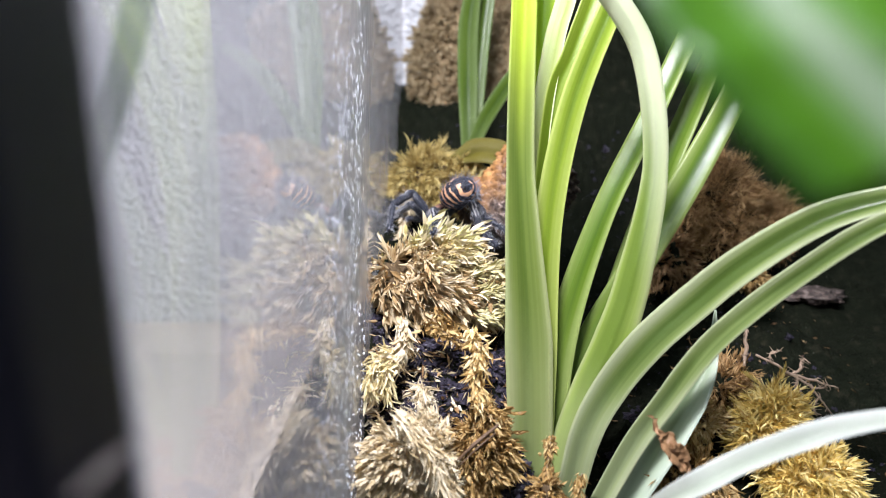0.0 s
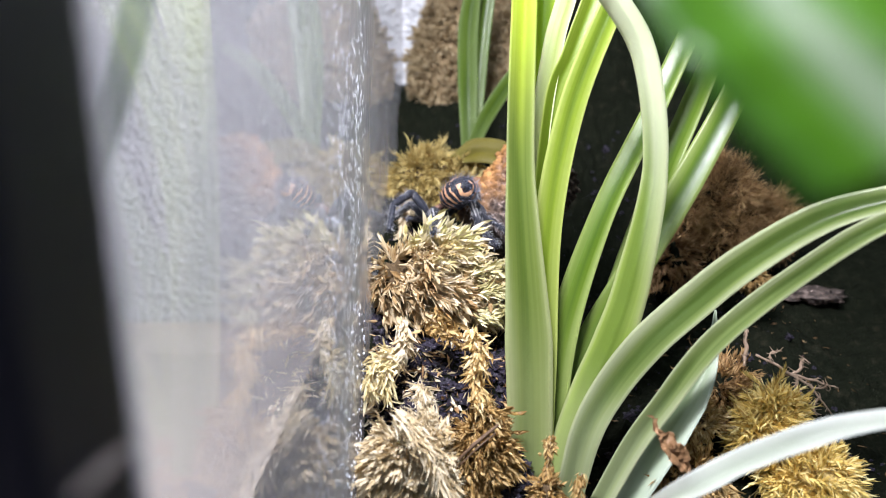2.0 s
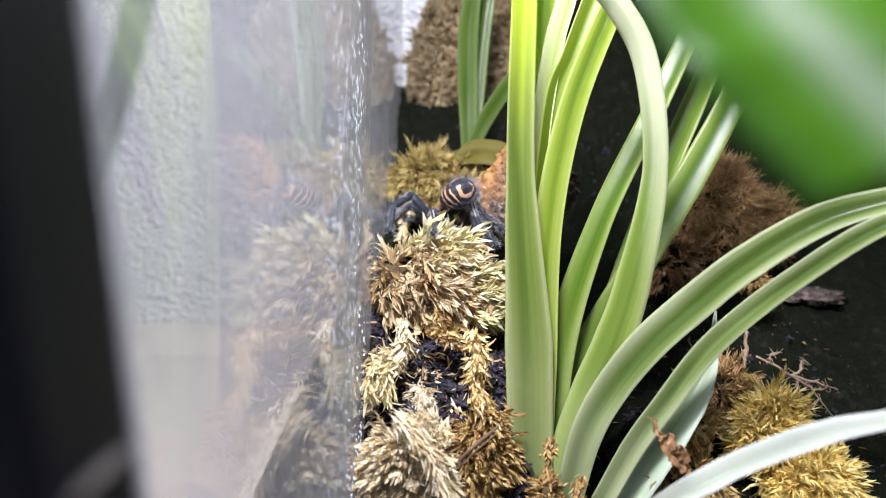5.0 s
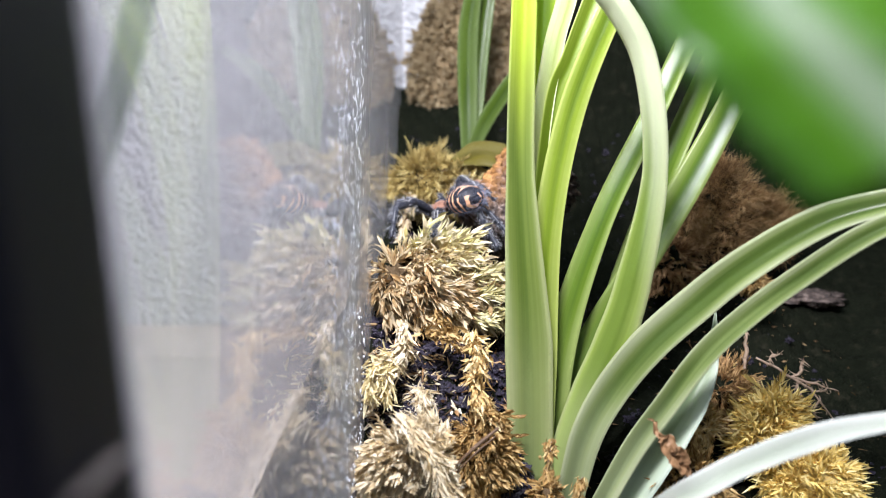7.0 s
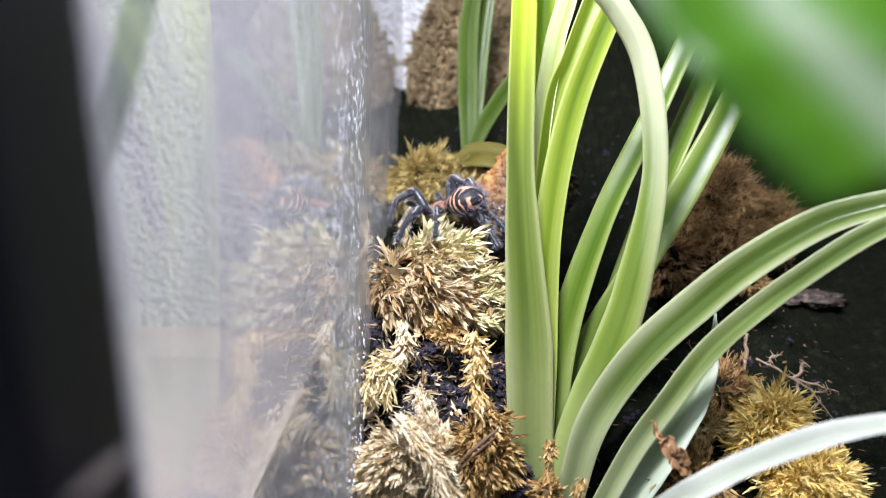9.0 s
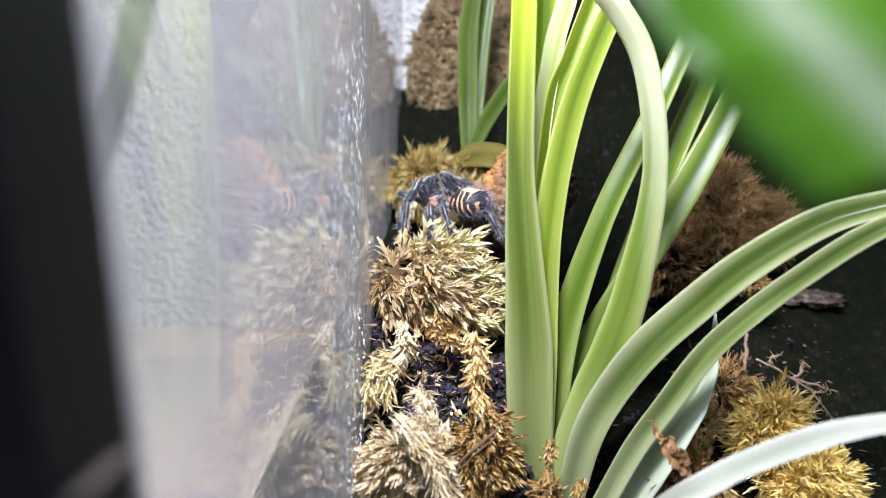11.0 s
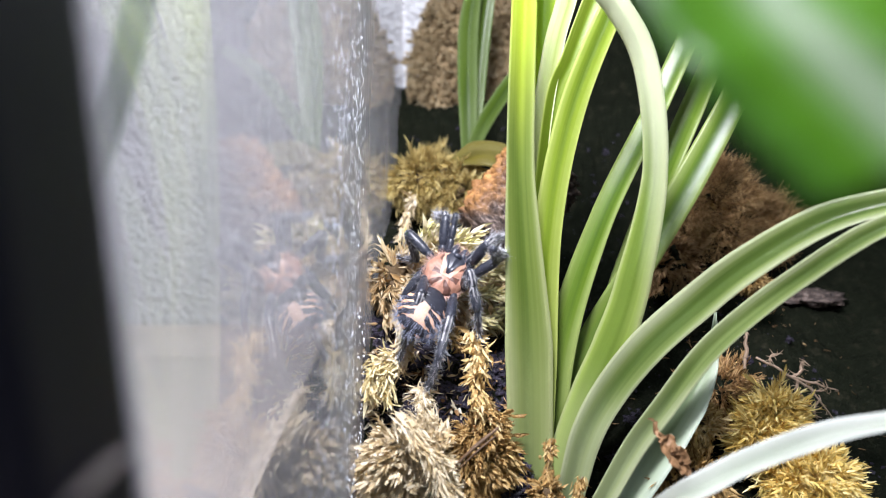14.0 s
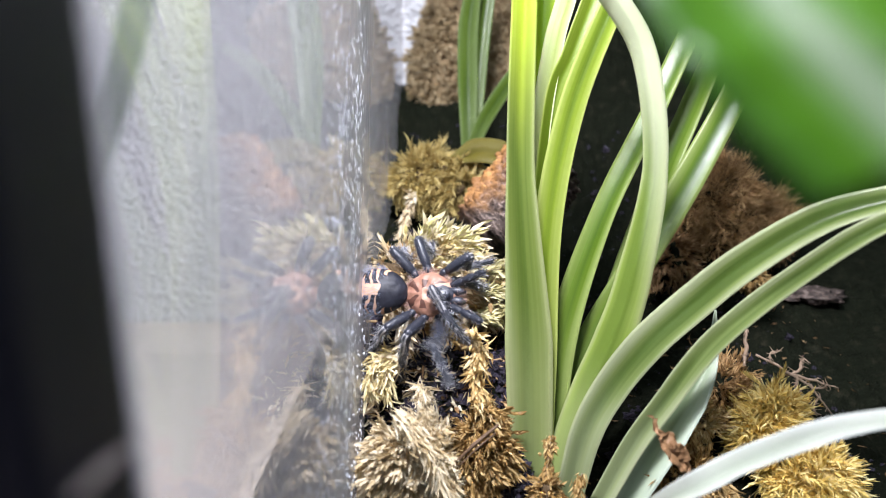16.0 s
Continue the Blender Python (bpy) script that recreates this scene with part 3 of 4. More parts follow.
moss_clump((7.2, 127.9, 82.0), (3.4, 6, 8.5), 760, M_GOLD, "golden brown moss cushion on the soil", 14, core=M_SCORE, tuft=4.0, leaf=2.6, wide=0.32, per=16, open_=0.26, fall=0.8, comb=2.2, flow=(0.5, -0.5, -0.7), lie=0.5, lobes=[((0.5, 0, 8), (3.0, 3, 5)), ((2.0, -1, 4), (2.8, 4, 5))])
sprig([(-10.0, 136.3, 103.2), (-13.1, 134.2, 103.0), (-14.8, 131.6, 100.4), (-14.4, 130.2, 97.4)], 220, M_LEMON, "yellow moss stem drooping against the glass", 35, leaf=3.2, wide=0.26, open_=0.8)
sprig([(-9.0, 136.1, 102.5), (-11.2, 132.8, 101.6), (-11.7, 130.6, 99.4), (-11.4, 129.8, 97.0)], 180, M_LEMON, "yellow moss stem drooping over the soil", 36, leaf=3.2, wide=0.26, open_=0.8)
sprig([(-4.5, 131.0, 98.4), (-4.1, 128.7, 97.3), (-3.6, 125.8, 94.3)], 420, M_STRAW, "small pale fan of dry moss on the soil", 37, leaf=3.2, wide=0.14, open_=0.9)
sprig([(-3.9, 142.3, 106.7), (-0.2, 140.3, 106.7), (3.7, 137.9, 105.3)], 150, M_GOLD, "ragged brown moss scrap under the cushion", 38, leaf=2.6, wide=0.3, open_=1.0)
moss_clump((65.2, 192.9, 107.0), (6, 5, 8), 150, M_BROWN, "brown moss tuft between the leaves", 25, tuft=4, leaf=2.6, wide=0.2, core=M_SOIL)
moss_clump((85.7, 188.2, 104.7), (5, 4, 3), 80, M_GOLD, "golden moss tuft on the soil bank", 26, tuft=3, leaf=2.4, wide=0.2, core=M_SOIL)
moss_clump((20.0, 118.3, 80.6), (2.0, 2.4, 4.0), 80, M_GOLD, "small golden moss tuft at the plant's foot", 16, tuft=2.0, leaf=1.8, wide=0.3, open_=0.2, fall=1.0)
moss_clump((56.3, 138.3, 86.2), (3.4, 3, 2.6), 90, M_HONEY, "small honey-coloured moss tuft on the soil", 27, tuft=2.6, leaf=2.0, wide=0.22)
sprig([(21.3, 123.9, 90.7), (20.8, 122.4, 88.6), (20.0, 120.4, 84.9), (18.9, 117.9, 79.1)], 260, M_GOLD, "narrow golden moss stem at the plant's foot", 41, leaf=1.8, wide=0.3, open_=0.7)
sprig([(27.4, 122.2, 84.0), (26.5, 120.7, 82.0), (25.5, 118.8, 78.5)], 140, M_GOLD, "short golden moss stem between the leaves", 42, leaf=1.8, wide=0.26, open_=0.7)
moss_clump((70.5, 136.5, 84.5), (6.4, 6, 7), 480, M_YMOSS, "yellow moss cushion on dark soil", 17, core=M_YCORE, tuft=3.4, leaf=3.2, wide=0.21, per=11, open_=0.55, fall=0.2, lobes=[((1, 1, 5), (4, 4, 4.5))])
moss_clump((76.6, 129.9, 77.6), (9, 7, 6), 420, M_YMOSS, "yellow moss cushion under a pale leaf", 18, core=M_YCORE, tuft=3.4, leaf=3.0, wide=0.21, per=11, open_=0.55, fall=0.3)
moss_clump((51.1, 129.9, 77.6), (8, 7, 4.5), 200, M_GOLD, "golden brown moss patch on the soil", 19, tuft=4.0, leaf=2.4, wide=0.2)
moss_clump((65.4, 152.0, 87.7), (7, 7, 5), 260, M_FIBRE, "brown dead moss on the soil", 20, tuft=5, leaf=2.4, wide=0.16, core=M_SOIL)
moss_clump((81.3, 204.1, 118.9), (15, 11, 17), 2000, M_FIBRE, "ball of brown root fibre", 21, tuft=4, leaf=4.2, wide=0.10, per=14, open_=0.9, comb=2.0, fall=0.3, core=M_SOIL, name="fibre_ball", category="root fibre", lobes=[((16, 4, -6), (10, 8, 10))])
moss_clump((14.1, 280.8, 161.0), (33, 15, 43), 3200, M_TAN, "tan fibre mound at the back", 22, tuft=1.8, leaf=2.4, wide=0.22, rough=0.14, core=M_MOUND, comb=1.2, fall=0.3, name="fibre_mound", category="fibre mound")
sprig([(-8.8, 117.8, 99.4), (-5.1, 115.1, 96.8), (-1.9, 113.0, 92.4), (1.1, 112.3, 85.3)], 900, M_STRAW, "combed tassel of straw moss lying on the cushion", 34, leaf=4.4, wide=0.22, open_=0.3, stem=0.8)
sprig([(6.1, 137.7, 108.7), (7.4, 133.4, 104.1), (6.6, 130.2, 99.3), (8.7, 125.8, 94.1)], 520, M_HONEY, "long golden moss stem hanging over the soil", 31, leaf=3.0, wide=0.32, open_=0.8)
sprig([(-8.8, 141.9, 109.0), (-8.2, 137.7, 104.8), (-11.1, 134.7, 101.0), (-13.5, 131.8, 97.3)], 420, M_STRAW, "pale moss stem hanging down the soil", 32, leaf=3.8, wide=0.46, open_=0.42)
sprig([(-8.2, 203.0, 126.7), (-10.1, 196.9, 122.8), (-11.8, 191.7, 117.0)], 190, M_STRAW, "pale moss stem beside the glass", 33, leaf=3.8, wide=0.36, open_=0.45)

sprig([(6.9, 150.9, 116.2), (10.0, 152.1, 116.9), (12.3, 152.2, 117.4), (14.5, 152.4, 118.2)], 150, M_FROND, "pale green moss frond lying beside the cushion", 61, leaf=3.4, wide=0.34, open_=0.55)
sprig([(7.9, 148.9, 112.5), (10.6, 149.1, 113.3), (12.7, 149.1, 113.0), (14.6, 148.9, 112.5)], 150, M_FROND, "straw moss frond lying beside the cushion", 62, leaf=3.4, wide=0.34, open_=0.55)
sprig([(7.4, 147.8, 108.1), (9.9, 147.7, 107.6), (12.2, 147.8, 108.1), (14.5, 149.0, 108.5)], 130, M_FROND, "long pale moss frond under the cushion", 63, leaf=3.4, wide=0.34, open_=0.55)
sprig([(-1.7, 142.4, 111.1), (-1.0, 141.1, 110.0), (0.2, 140.7, 108.6), (1.0, 140.4, 107.2)], 70, M_GOLD, "yellowed moss scrap hanging under the cushion", 64, leaf=3.4, wide=0.34, open_=0.55)


def litter(x0, x1, y0, y1, count, material, label, seed, size=(1.2, 4.2)):
    """Loose moss leaflets strewn on the soil."""
    rng = np.random.default_rng(seed)
    x, y = rng.uniform(x0, x1, count), rng.uniform(y0, y1, count)
    base = np.array([(a, b, ground_z(a, b) + 0.4) for a, b in zip(x, y)])
    way = rng.normal(size=(count, 3)) * (1, 1, 0.35) + (0, -0.4, -0.1)
    v, f = leaflets(base, way, rng.uniform(*size, count), rng.uniform(0.03, 0.12, count) * size[1], rng.uniform(-0.3, 0.3, count), rng)
    tagged(mesh("moss_litter", v, f, material, smooth=False), label, "moss litter", kind="stuff")


litter(-15.5, 6, 126, 152, 420, M_STRAW, "pale moss scraps strewn on black soil", 51)
litter(-15.5, 16, 134, 154, 300, M_BROWN, "brown moss scraps strewn on black soil", 52)
litter(25, 110, 118, 205, 380, M_BROWN, "brown litter strewn on the soil bank", 53, (0.7, 2.4))
litter(-15.5, -1, 126, 142, 420, M_PALER, "tiny whitish crumbs strewn on black soil", 54, (0.4, 1.5))

# ---- the spider plant ----
plant = new("spider_plant")
UPRIGHT, BOWED = (0, -1, 0.25), (-0.1, -0.75, 0.65)


def plant_leaf(pts, widths, material, face):
    """One leaf: places along it, widths, material, way its upper face looks."""
    blade("leaf", pts, widths, material, plant, face=face, fold=-0.4 if material is M_ARCH else 0.1 if material is M_NEAR else 0.15 if material is M_DEEP else 0.5, n=12 * len(pts))


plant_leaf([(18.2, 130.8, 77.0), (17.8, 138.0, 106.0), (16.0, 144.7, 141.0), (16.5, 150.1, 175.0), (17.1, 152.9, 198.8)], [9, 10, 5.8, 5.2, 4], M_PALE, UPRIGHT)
plant_leaf([(20.8, 133.5, 75.3), (21.6, 140.6, 99.8), (23.1, 147.7, 128.4), (27.8, 152.7, 152.2), (35.1, 154.5, 172.1), (41.7, 154.8, 185.5)], [6, 7, 6.2, 6, 5.5, 4], M_LIME, (-0.35, -0.9, 0.3))
plant_leaf([(20.5, 135.3, 74.2), (20.9, 146.7, 115.9), (24.0, 155.7, 152.1), (27.9, 157.7, 164.1), (32.3, 159.6, 176.0), (37.7, 161.0, 189.9)], [5, 6, 5.2, 5, 5, 4], M_LIME, (0.2, -0.9, 0.3))
plant_leaf([(20.1, 137.0, 73.1), (20.7, 148.6, 115.3), (21.5, 155.3, 142.2), (24.8, 160.1, 165.4), (27.6, 161.7, 176.2), (30.8, 163.2, 190.3)], [5, 5.5, 5, 5, 5, 4], M_CREAM, (-0.5, -0.8, 0.4))
plant_leaf([(19.9, 139.7, 71.4), (20.7, 151.5, 114.4), (22.0, 160.8, 151.8), (22.7, 165.9, 176.6), (23.7, 168.7, 196.0)], [5, 7, 7.5, 7, 5], M_FAN, UPRIGHT)
plant_leaf([(23.7, 136.2, 73.6), (25.8, 144.0, 101.0), (35.1, 151.9, 128.7), (47.1, 157.9, 152.6), (55.8, 161.6, 171.4), (63.3, 162.3, 186.7)], [7, 7.6, 5.8, 5.4, 5, 3], M_DEEP, (-0.5, -0.8, 0.4))
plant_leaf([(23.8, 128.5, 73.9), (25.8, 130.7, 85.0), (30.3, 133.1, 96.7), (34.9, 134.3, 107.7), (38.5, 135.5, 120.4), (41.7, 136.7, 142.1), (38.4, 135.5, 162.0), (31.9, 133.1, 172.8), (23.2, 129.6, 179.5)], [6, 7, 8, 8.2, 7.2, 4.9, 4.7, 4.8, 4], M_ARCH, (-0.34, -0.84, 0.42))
plant_leaf([(26.1, 138.5, 70.7), (31.4, 146.2, 97.4), (44.2, 152.4, 118.2), (56.2, 157.3, 137.8), (66.6, 161.2, 157.4), (73.3, 162.8, 176.3), (78.7, 163.3, 194.8)], [5, 6.5, 7, 7, 6, 5, 3], M_DEEP, (-0.3, -0.9, 0.3))
plant_leaf([(27.7, 140.6, 70.8), (38.5, 151.5, 106.3), (50.2, 160.7, 135.0), (58.1, 165.2, 152.9), (65.8, 167.9, 171.9), (71.6, 169.0, 189.0)], [5, 6, 6.5, 6, 5, 3], M_DEEP, (-0.5, -0.7, 0.5))
plant_leaf([(25.9, 127.2, 74.8), (29.3, 129.9, 87.8), (34.2, 131.7, 97.1), (41.1, 132.0, 106.8), (49.5, 131.2, 115.8), (57.9, 128.3, 125.0), (68.7, 123.5, 134.4), (80.2, 116.7, 140.4)], [5.5, 6.5, 7, 7.4, 7.4, 7, 6.2, 4.5], M_LEAF, BOWED)
plant_leaf([(31.2, 121.7, 77.8), (37.5, 124.0, 88.9), (43.2, 124.6, 97.7), (48.2, 125.0, 105.5), (52.5, 124.9, 111.2), (58.2, 123.5, 117.9), (64.1, 121.0, 124.6), (71.8, 116.9, 133.0), (79.3, 112.3, 139.3)], [4.2, 4.5, 4.6, 4.6, 4.5, 4.4, 4.2, 4, 3.2], M_LEAF, BOWED)
plant_leaf([(25.0, 122.5, 76.6), (29.8, 106.8, 83.9), (35.5, 92.9, 98.4), (42.3, 90.3, 104.7), (48.6, 87.5, 109.9), (53.9, 85.3, 113.4), (61.2, 80.3, 118.3)], [3, 3.5, 3.8, 3.9, 3.9, 3.7, 2.6], M_WHITE, (0, -0.5, 0.9))
plant_leaf([(28.3, 143.3, 69.1), (40.1, 155.3, 104.9), (52.3, 164.7, 134.4), (60.8, 169.6, 154.0), (70.1, 168.9, 184.2), (60.1, 134.6, 203.9), (31.9, 82.9, 194.9), (15.6, 43.4, 172.9), (14.0, 33.1, 164.5), (14.7, 28.7, 161.4), (15.8, 26.7, 159.5), (17.2, 24.5, 157.2)], [3, 3, 3.5, 3.5, 3.5, 3.5, 4, 8.6, 12, 11, 10.6, 10], M_NEAR, (0.02, -1, 0.5))
plant_leaf([(36.2, 124.2, 75.4), (40.8, 126.1, 82.9), (45.4, 127.8, 89.9), (49.7, 129.4, 96.2), (53.4, 131.8, 101.7), (55.5, 134.3, 107.5), (56.4, 136.7, 113.0)], [7, 8.4, 8.8, 7.6, 4.8, 2, 0.4], M_SILVER, (-0.1, -0.6, 0.8))
tagged(plant, "spider plant with arching pale-striped green leaves rooted in soil", "plant")
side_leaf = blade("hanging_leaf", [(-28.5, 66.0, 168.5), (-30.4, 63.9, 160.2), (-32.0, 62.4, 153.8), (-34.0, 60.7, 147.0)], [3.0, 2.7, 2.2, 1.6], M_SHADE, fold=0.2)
tagged(side_leaf, "narrow green leaf hanging outside the pane", "leaf")

# leaf-shaped sliver stands in for a pale reflection on the post
scrap = blade("leaf_scrap", [(-16.2, 26.4, 142.3), (-16.2, 28.0, 142.0), (-16.3, 30.0, 141.7), (-16.2, 32.2, 141.5)], [0.15, 0.62, 0.75, 0.4], M_SLIVER, face=(1, 0, 0.2), fold=0.2, thick=0.1)
tagged(scrap, "small pale sliver in place of a reflection on the black post", "dead leaf")

small = new("young_spider_plant")
for pts, widths, material in [
    ([(8.3, 223.2, 137.6), (7.9, 228.1, 157.2), (8.2, 230.8, 176.3), (11.6, 231.7, 196.5)], [5, 6.5, 6.5, 4], M_YOUNG),
    ([(9.8, 225.2, 137.4), (11.3, 231.2, 157.2), (13.8, 235.9, 180.2), (17.3, 238.6, 199.2)], [4, 5, 5, 3], M_YOUNG),
    ([(9.2, 222.2, 137.7), (14.4, 222.9, 148.6), (23.0, 222.8, 160.7), (33.9, 221.8, 169.1)], [4, 5, 5, 3], M_YOUNG),
]:
    blade("leaf", pts, widths, material, small, fold=0.25)
tagged(small, "young spider plant with dark striped leaves behind the moss", "plant")
wilt = blade("wilted_leaf", [(2.7, 207.2, 135.4), (9.4, 206.9, 138.3), (16.0, 205.8, 138.0), (24.2, 204.2, 135.7)], [3, 8, 8.5, 6], M_YELLOW, face=(0, -0.8, 0.5), fold=0.06)
tagged(wilt, "yellowed fallen leaf lying on the moss", "leaf")


# ---- bark, twigs, litter ----
def bark_tube():
    """A stub of charred cork bark, ringed with scaly ridges."""
    a, b = np.array((12.8, 183.6, 119.4)), np.array((28.6, 199.6, 133.8))
    n, sides = 110, 150
    ax = unit(b - a)
    u = unit(np.cross(ax, (0, 0, 1)))
    w = np.cross(u, ax)
    verts = []
    for i in range(n):
        s = i / (n - 1)
        for j in range(sides):
            q = 2 * math.pi * j / sides
            p = a + (b - a) * s
            ridge = 1.8 * abs(math.sin(s * 34 + 1.2 * math.sin(3 * q))) * abs(math.sin(q * 11 + s * 17))
            r = 9.4 + 1.6 * s + ridge + 1.6 * noise.fractal(Vector((math.cos(q) * 2, math.sin(q) * 2, s * 5)), 1, 2, 4)
            near = noise.voronoi(Vector((math.cos(q) * 4.2, math.sin(q) * 4.2, s * 9)))[0]
            r += 1.0 * min(near[1] - near[0], 0.5)
            verts.append(p + r * (math.cos(q) * u + math.sin(q) * w))
    faces = [[i * sides + j, i * sides + (j + 1) % sides, (i + 1) * sides + (j + 1) % sides, (i + 1) * sides + j] for i in range(n - 1) for j in range(sides)]
    faces += [list(range(sides))[::-1], [(n - 1) * sides + j for j in range(sides)]]
    tagged(mesh("cork_bark", verts, faces, M_BARK), "rust and charcoal cork bark tube half sunk in soil", "bark")


bark_tube()


def twig(paths, label, name="twig", material=None, jag=0.0):
    top = new(name)
    o = np.array(paths[0][0][0], float)
    top.location = o * MM
    for p, r in paths:
        q = spline(np.array(p, float) - o, 12)
        q[1:-1] += jag * np.array([noise.noise_vector(Vector(c) * 0.9) for c in q[1:-1]])
        pieces = [tube_data(q, r, 34, 6)]
        if jag:  # frayed with short spurs
            rng = np.random.default_rng(int(abs(q[0][0] * 10)) + len(q))
            for k in range(16):
                at = q[rng.integers(1, len(q))]
                way = unit(rng.normal(size=3)) * rng.uniform(0.6, 2.2)
                pieces.append(tube_data([at, at + way * 0.5 + rng.normal(size=3) * 0.2, at + way], [0.16, 0.11, 0.04], 5, 4))
        v, f = join(pieces)
        mesh("stem", v, f, material or M_TWIG, top)
    return tagged(top, label, name.replace("_", " "))


twig([([(2.0, 117.0, 89.0), (5.9, 117.0, 93.3), (10.5, 119.6, 95.9)], [0.25, 0.42, 0.28]), ([(2.6, 116.6, 88.6), (6.4, 116.8, 92.6), (10.0, 119.0, 94.6)], [0.12, 0.2, 0.12])], "thin dark split twig lying on golden moss", material=M_DTWIG)
twig([([(72.9, 151.2, 96.9), (81.1, 150.1, 92.6), (85.8, 149.3, 89.3), (90.8, 147.8, 83.1)], [0.3, 0.38, 0.28, 0.14]),
      ([(80.8, 150.1, 92.6), (86.4, 149.8, 91.0), (92.1, 149.3, 89.3)], [0.4, 0.35, 0.15]),
      ([(82.4, 150.0, 92.1), (82.7, 149.3, 89.3), (84.8, 148.5, 85.9)], [0.35, 0.35, 0.2]),
      ([(81.4, 150.1, 92.6), (83.2, 150.5, 93.9), (84.0, 151.0, 96.2)], [0.3, 0.4, 0.35]),
      ([(85.8, 149.3, 89.3), (87.9, 149.3, 89.3), (89.8, 149.5, 90.0)], [0.3, 0.25, 0.1]),
      ([(87.7, 148.8, 87.2), (86.4, 148.3, 85.2), (87.1, 147.8, 83.1)], [0.3, 0.25, 0.1]),
      ([(76.1, 150.9, 95.4), (76.6, 151.4, 97.4), (79.0, 151.4, 97.7)], [0.25, 0.2, 0.1])], "pale branching rootlets on dark soil", "rootlet", jag=0.5)
twig([([(69.3, 148.7, 95.2), (69.6, 149.8, 99.6), (69.9, 150.7, 103.3)], [0.35, 0.5, 0.3])], "short upright dry twig in the soil", jag=0.4)
blade("dry_leaf", [(37.2, 115.0, 100.4), (39.1, 114.2, 97.0), (41.5, 114.3, 93.5), (44.7, 114.3, 89.2)], [0.3, 0.9, 3.0, 4.2, 1.4], M_DRY, face=(0.3, -0.8, 0.5), fold=0.9, crumple=1.1)
tagged(bpy.data.objects["dry_leaf"], "curled dry brown leaf on the moss", "dead leaf")
v, f = lump_data((113, 203, ground_z(113, 203) + 0.6), (9, 6, 1.8), 0.5, 41, 4)
tagged(mesh("bark_chip", v, f, M_BARK), "flat brown bark chip on the soil bank", "bark")


# ---- water on the pane ----
def drops():
    rng = np.random.default_rng(8)
    pieces = []
    for i in range(1000):
        s = rng.uniform(0, 1) ** 0.8
        y = 150 - 42 * s + (rng.normal() * 6 if i % 2 else rng.normal() * 10 - 22)
        z = 172 - 78 * s + rng.normal() * 2
        r = rng.uniform(0.035, 0.08)
        pieces.append(lump_data((GLASS_X + 0.02, y, z), (r * 0.35, r * 1.6, r * rng.uniform(4.0, 15.0)), 0.3, i, 1, 1.5))
    for i in range(150):
        # beads where the pane meets the wet soil
        y, r = rng.uniform(98, 140), rng.uniform(0.08, 0.32)
        z = np.interp(y, LEFT_Y, LEFT_Z) + 8 + rng.exponential(7)
        pieces.append(lump_data((GLASS_X + 0.02, y, z), (r * 0.6, r, r * rng.uniform(0.8, 2.0)), 0.4, i, 2, 1.5))
    v, f = join(pieces)
    tagged(mesh("water_spots", v, f, M_WATER), "run of dried water spots down the pane", "water spots", kind="stuff")


drops()


# ---- the spider: +y ahead, +z its back, origin at its waist ----
SK = MM * 1.07
FEMUR, TIBIA, FOOT = 7.4, 7.8, 7.6
HIPS = {"I": (3.1, 8.2), "II": (4.1, 6.0), "III": (4.2, 3.6), "IV": (3.3, 1.3)}
RNG = np.random.default_rng(77)
spider = new("tarantula")


def hairs(spots, ways, length, thin, rng):
    """Thin three-cornered bristles."""
    n = len(spots)
    side = unit(np.cross(ways, rng.normal(size=(n, 3)))) * thin
    tip = spots + unit(ways) * (length * rng.uniform(0.4, 1.25, n))[:, None]
    v = np.stack([spots - side, spots + side, tip], axis=1).reshape(-1, 3)
    return [tuple(q) for q in v], [[3 * i, 3 * i + 1, 3 * i + 2] for i in range(n)]


def smesh(name, verts, faces, material, parent, label="", smooth=True):
    return mesh(name, np.array(verts) * SK, faces, material, parent, label, None, smooth, True)


def coat(name, spots, ways, length, thin, material, parent):
    v, f = hairs(spots, ways, length, thin, RNG)
    return smesh(name, v, f, material, parent, smooth=False)


def limb(lengths, swell):
    """A limb along +y: joints that narrow, and swollen, slightly flattened parts between them."""
    y, r = [-0.3], [swell[0] * 0.55]
    at = 0.0
    for part_length, thick in zip(lengths, swell):
        for s in np.linspace(0.04, 0.96, 7):
            y.append(at + s * part_length)
            r.append(thick * (0.74 + 0.26 * math.sin(math.pi * s) ** 0.6))
        at += part_length
        y.append(at)
        r.append(thick * 0.70)
    y.append(at + 0.25)
    r.append(swell[-1] * 0.35)
    sides = 14
    verts = [(r[i] * math.cos(q), y[i], r[i] * 1.08 * math.sin(q)) for i in range(len(y)) for q in np.linspace(0, 2 * math.pi, sides, endpoint=False)]
    faces = [[i * sides + j, (i + 1) * sides + j, (i + 1) * sides + (j + 1) % sides, i * sides + (j + 1) % sides] for i in range(len(y) - 1) for j in range(sides)]
    faces += [list(range(sides)), [(len(y) - 1) * sides + j for j in range(sides)][::-1]]
    return verts, faces, np.array(y), np.array(r)


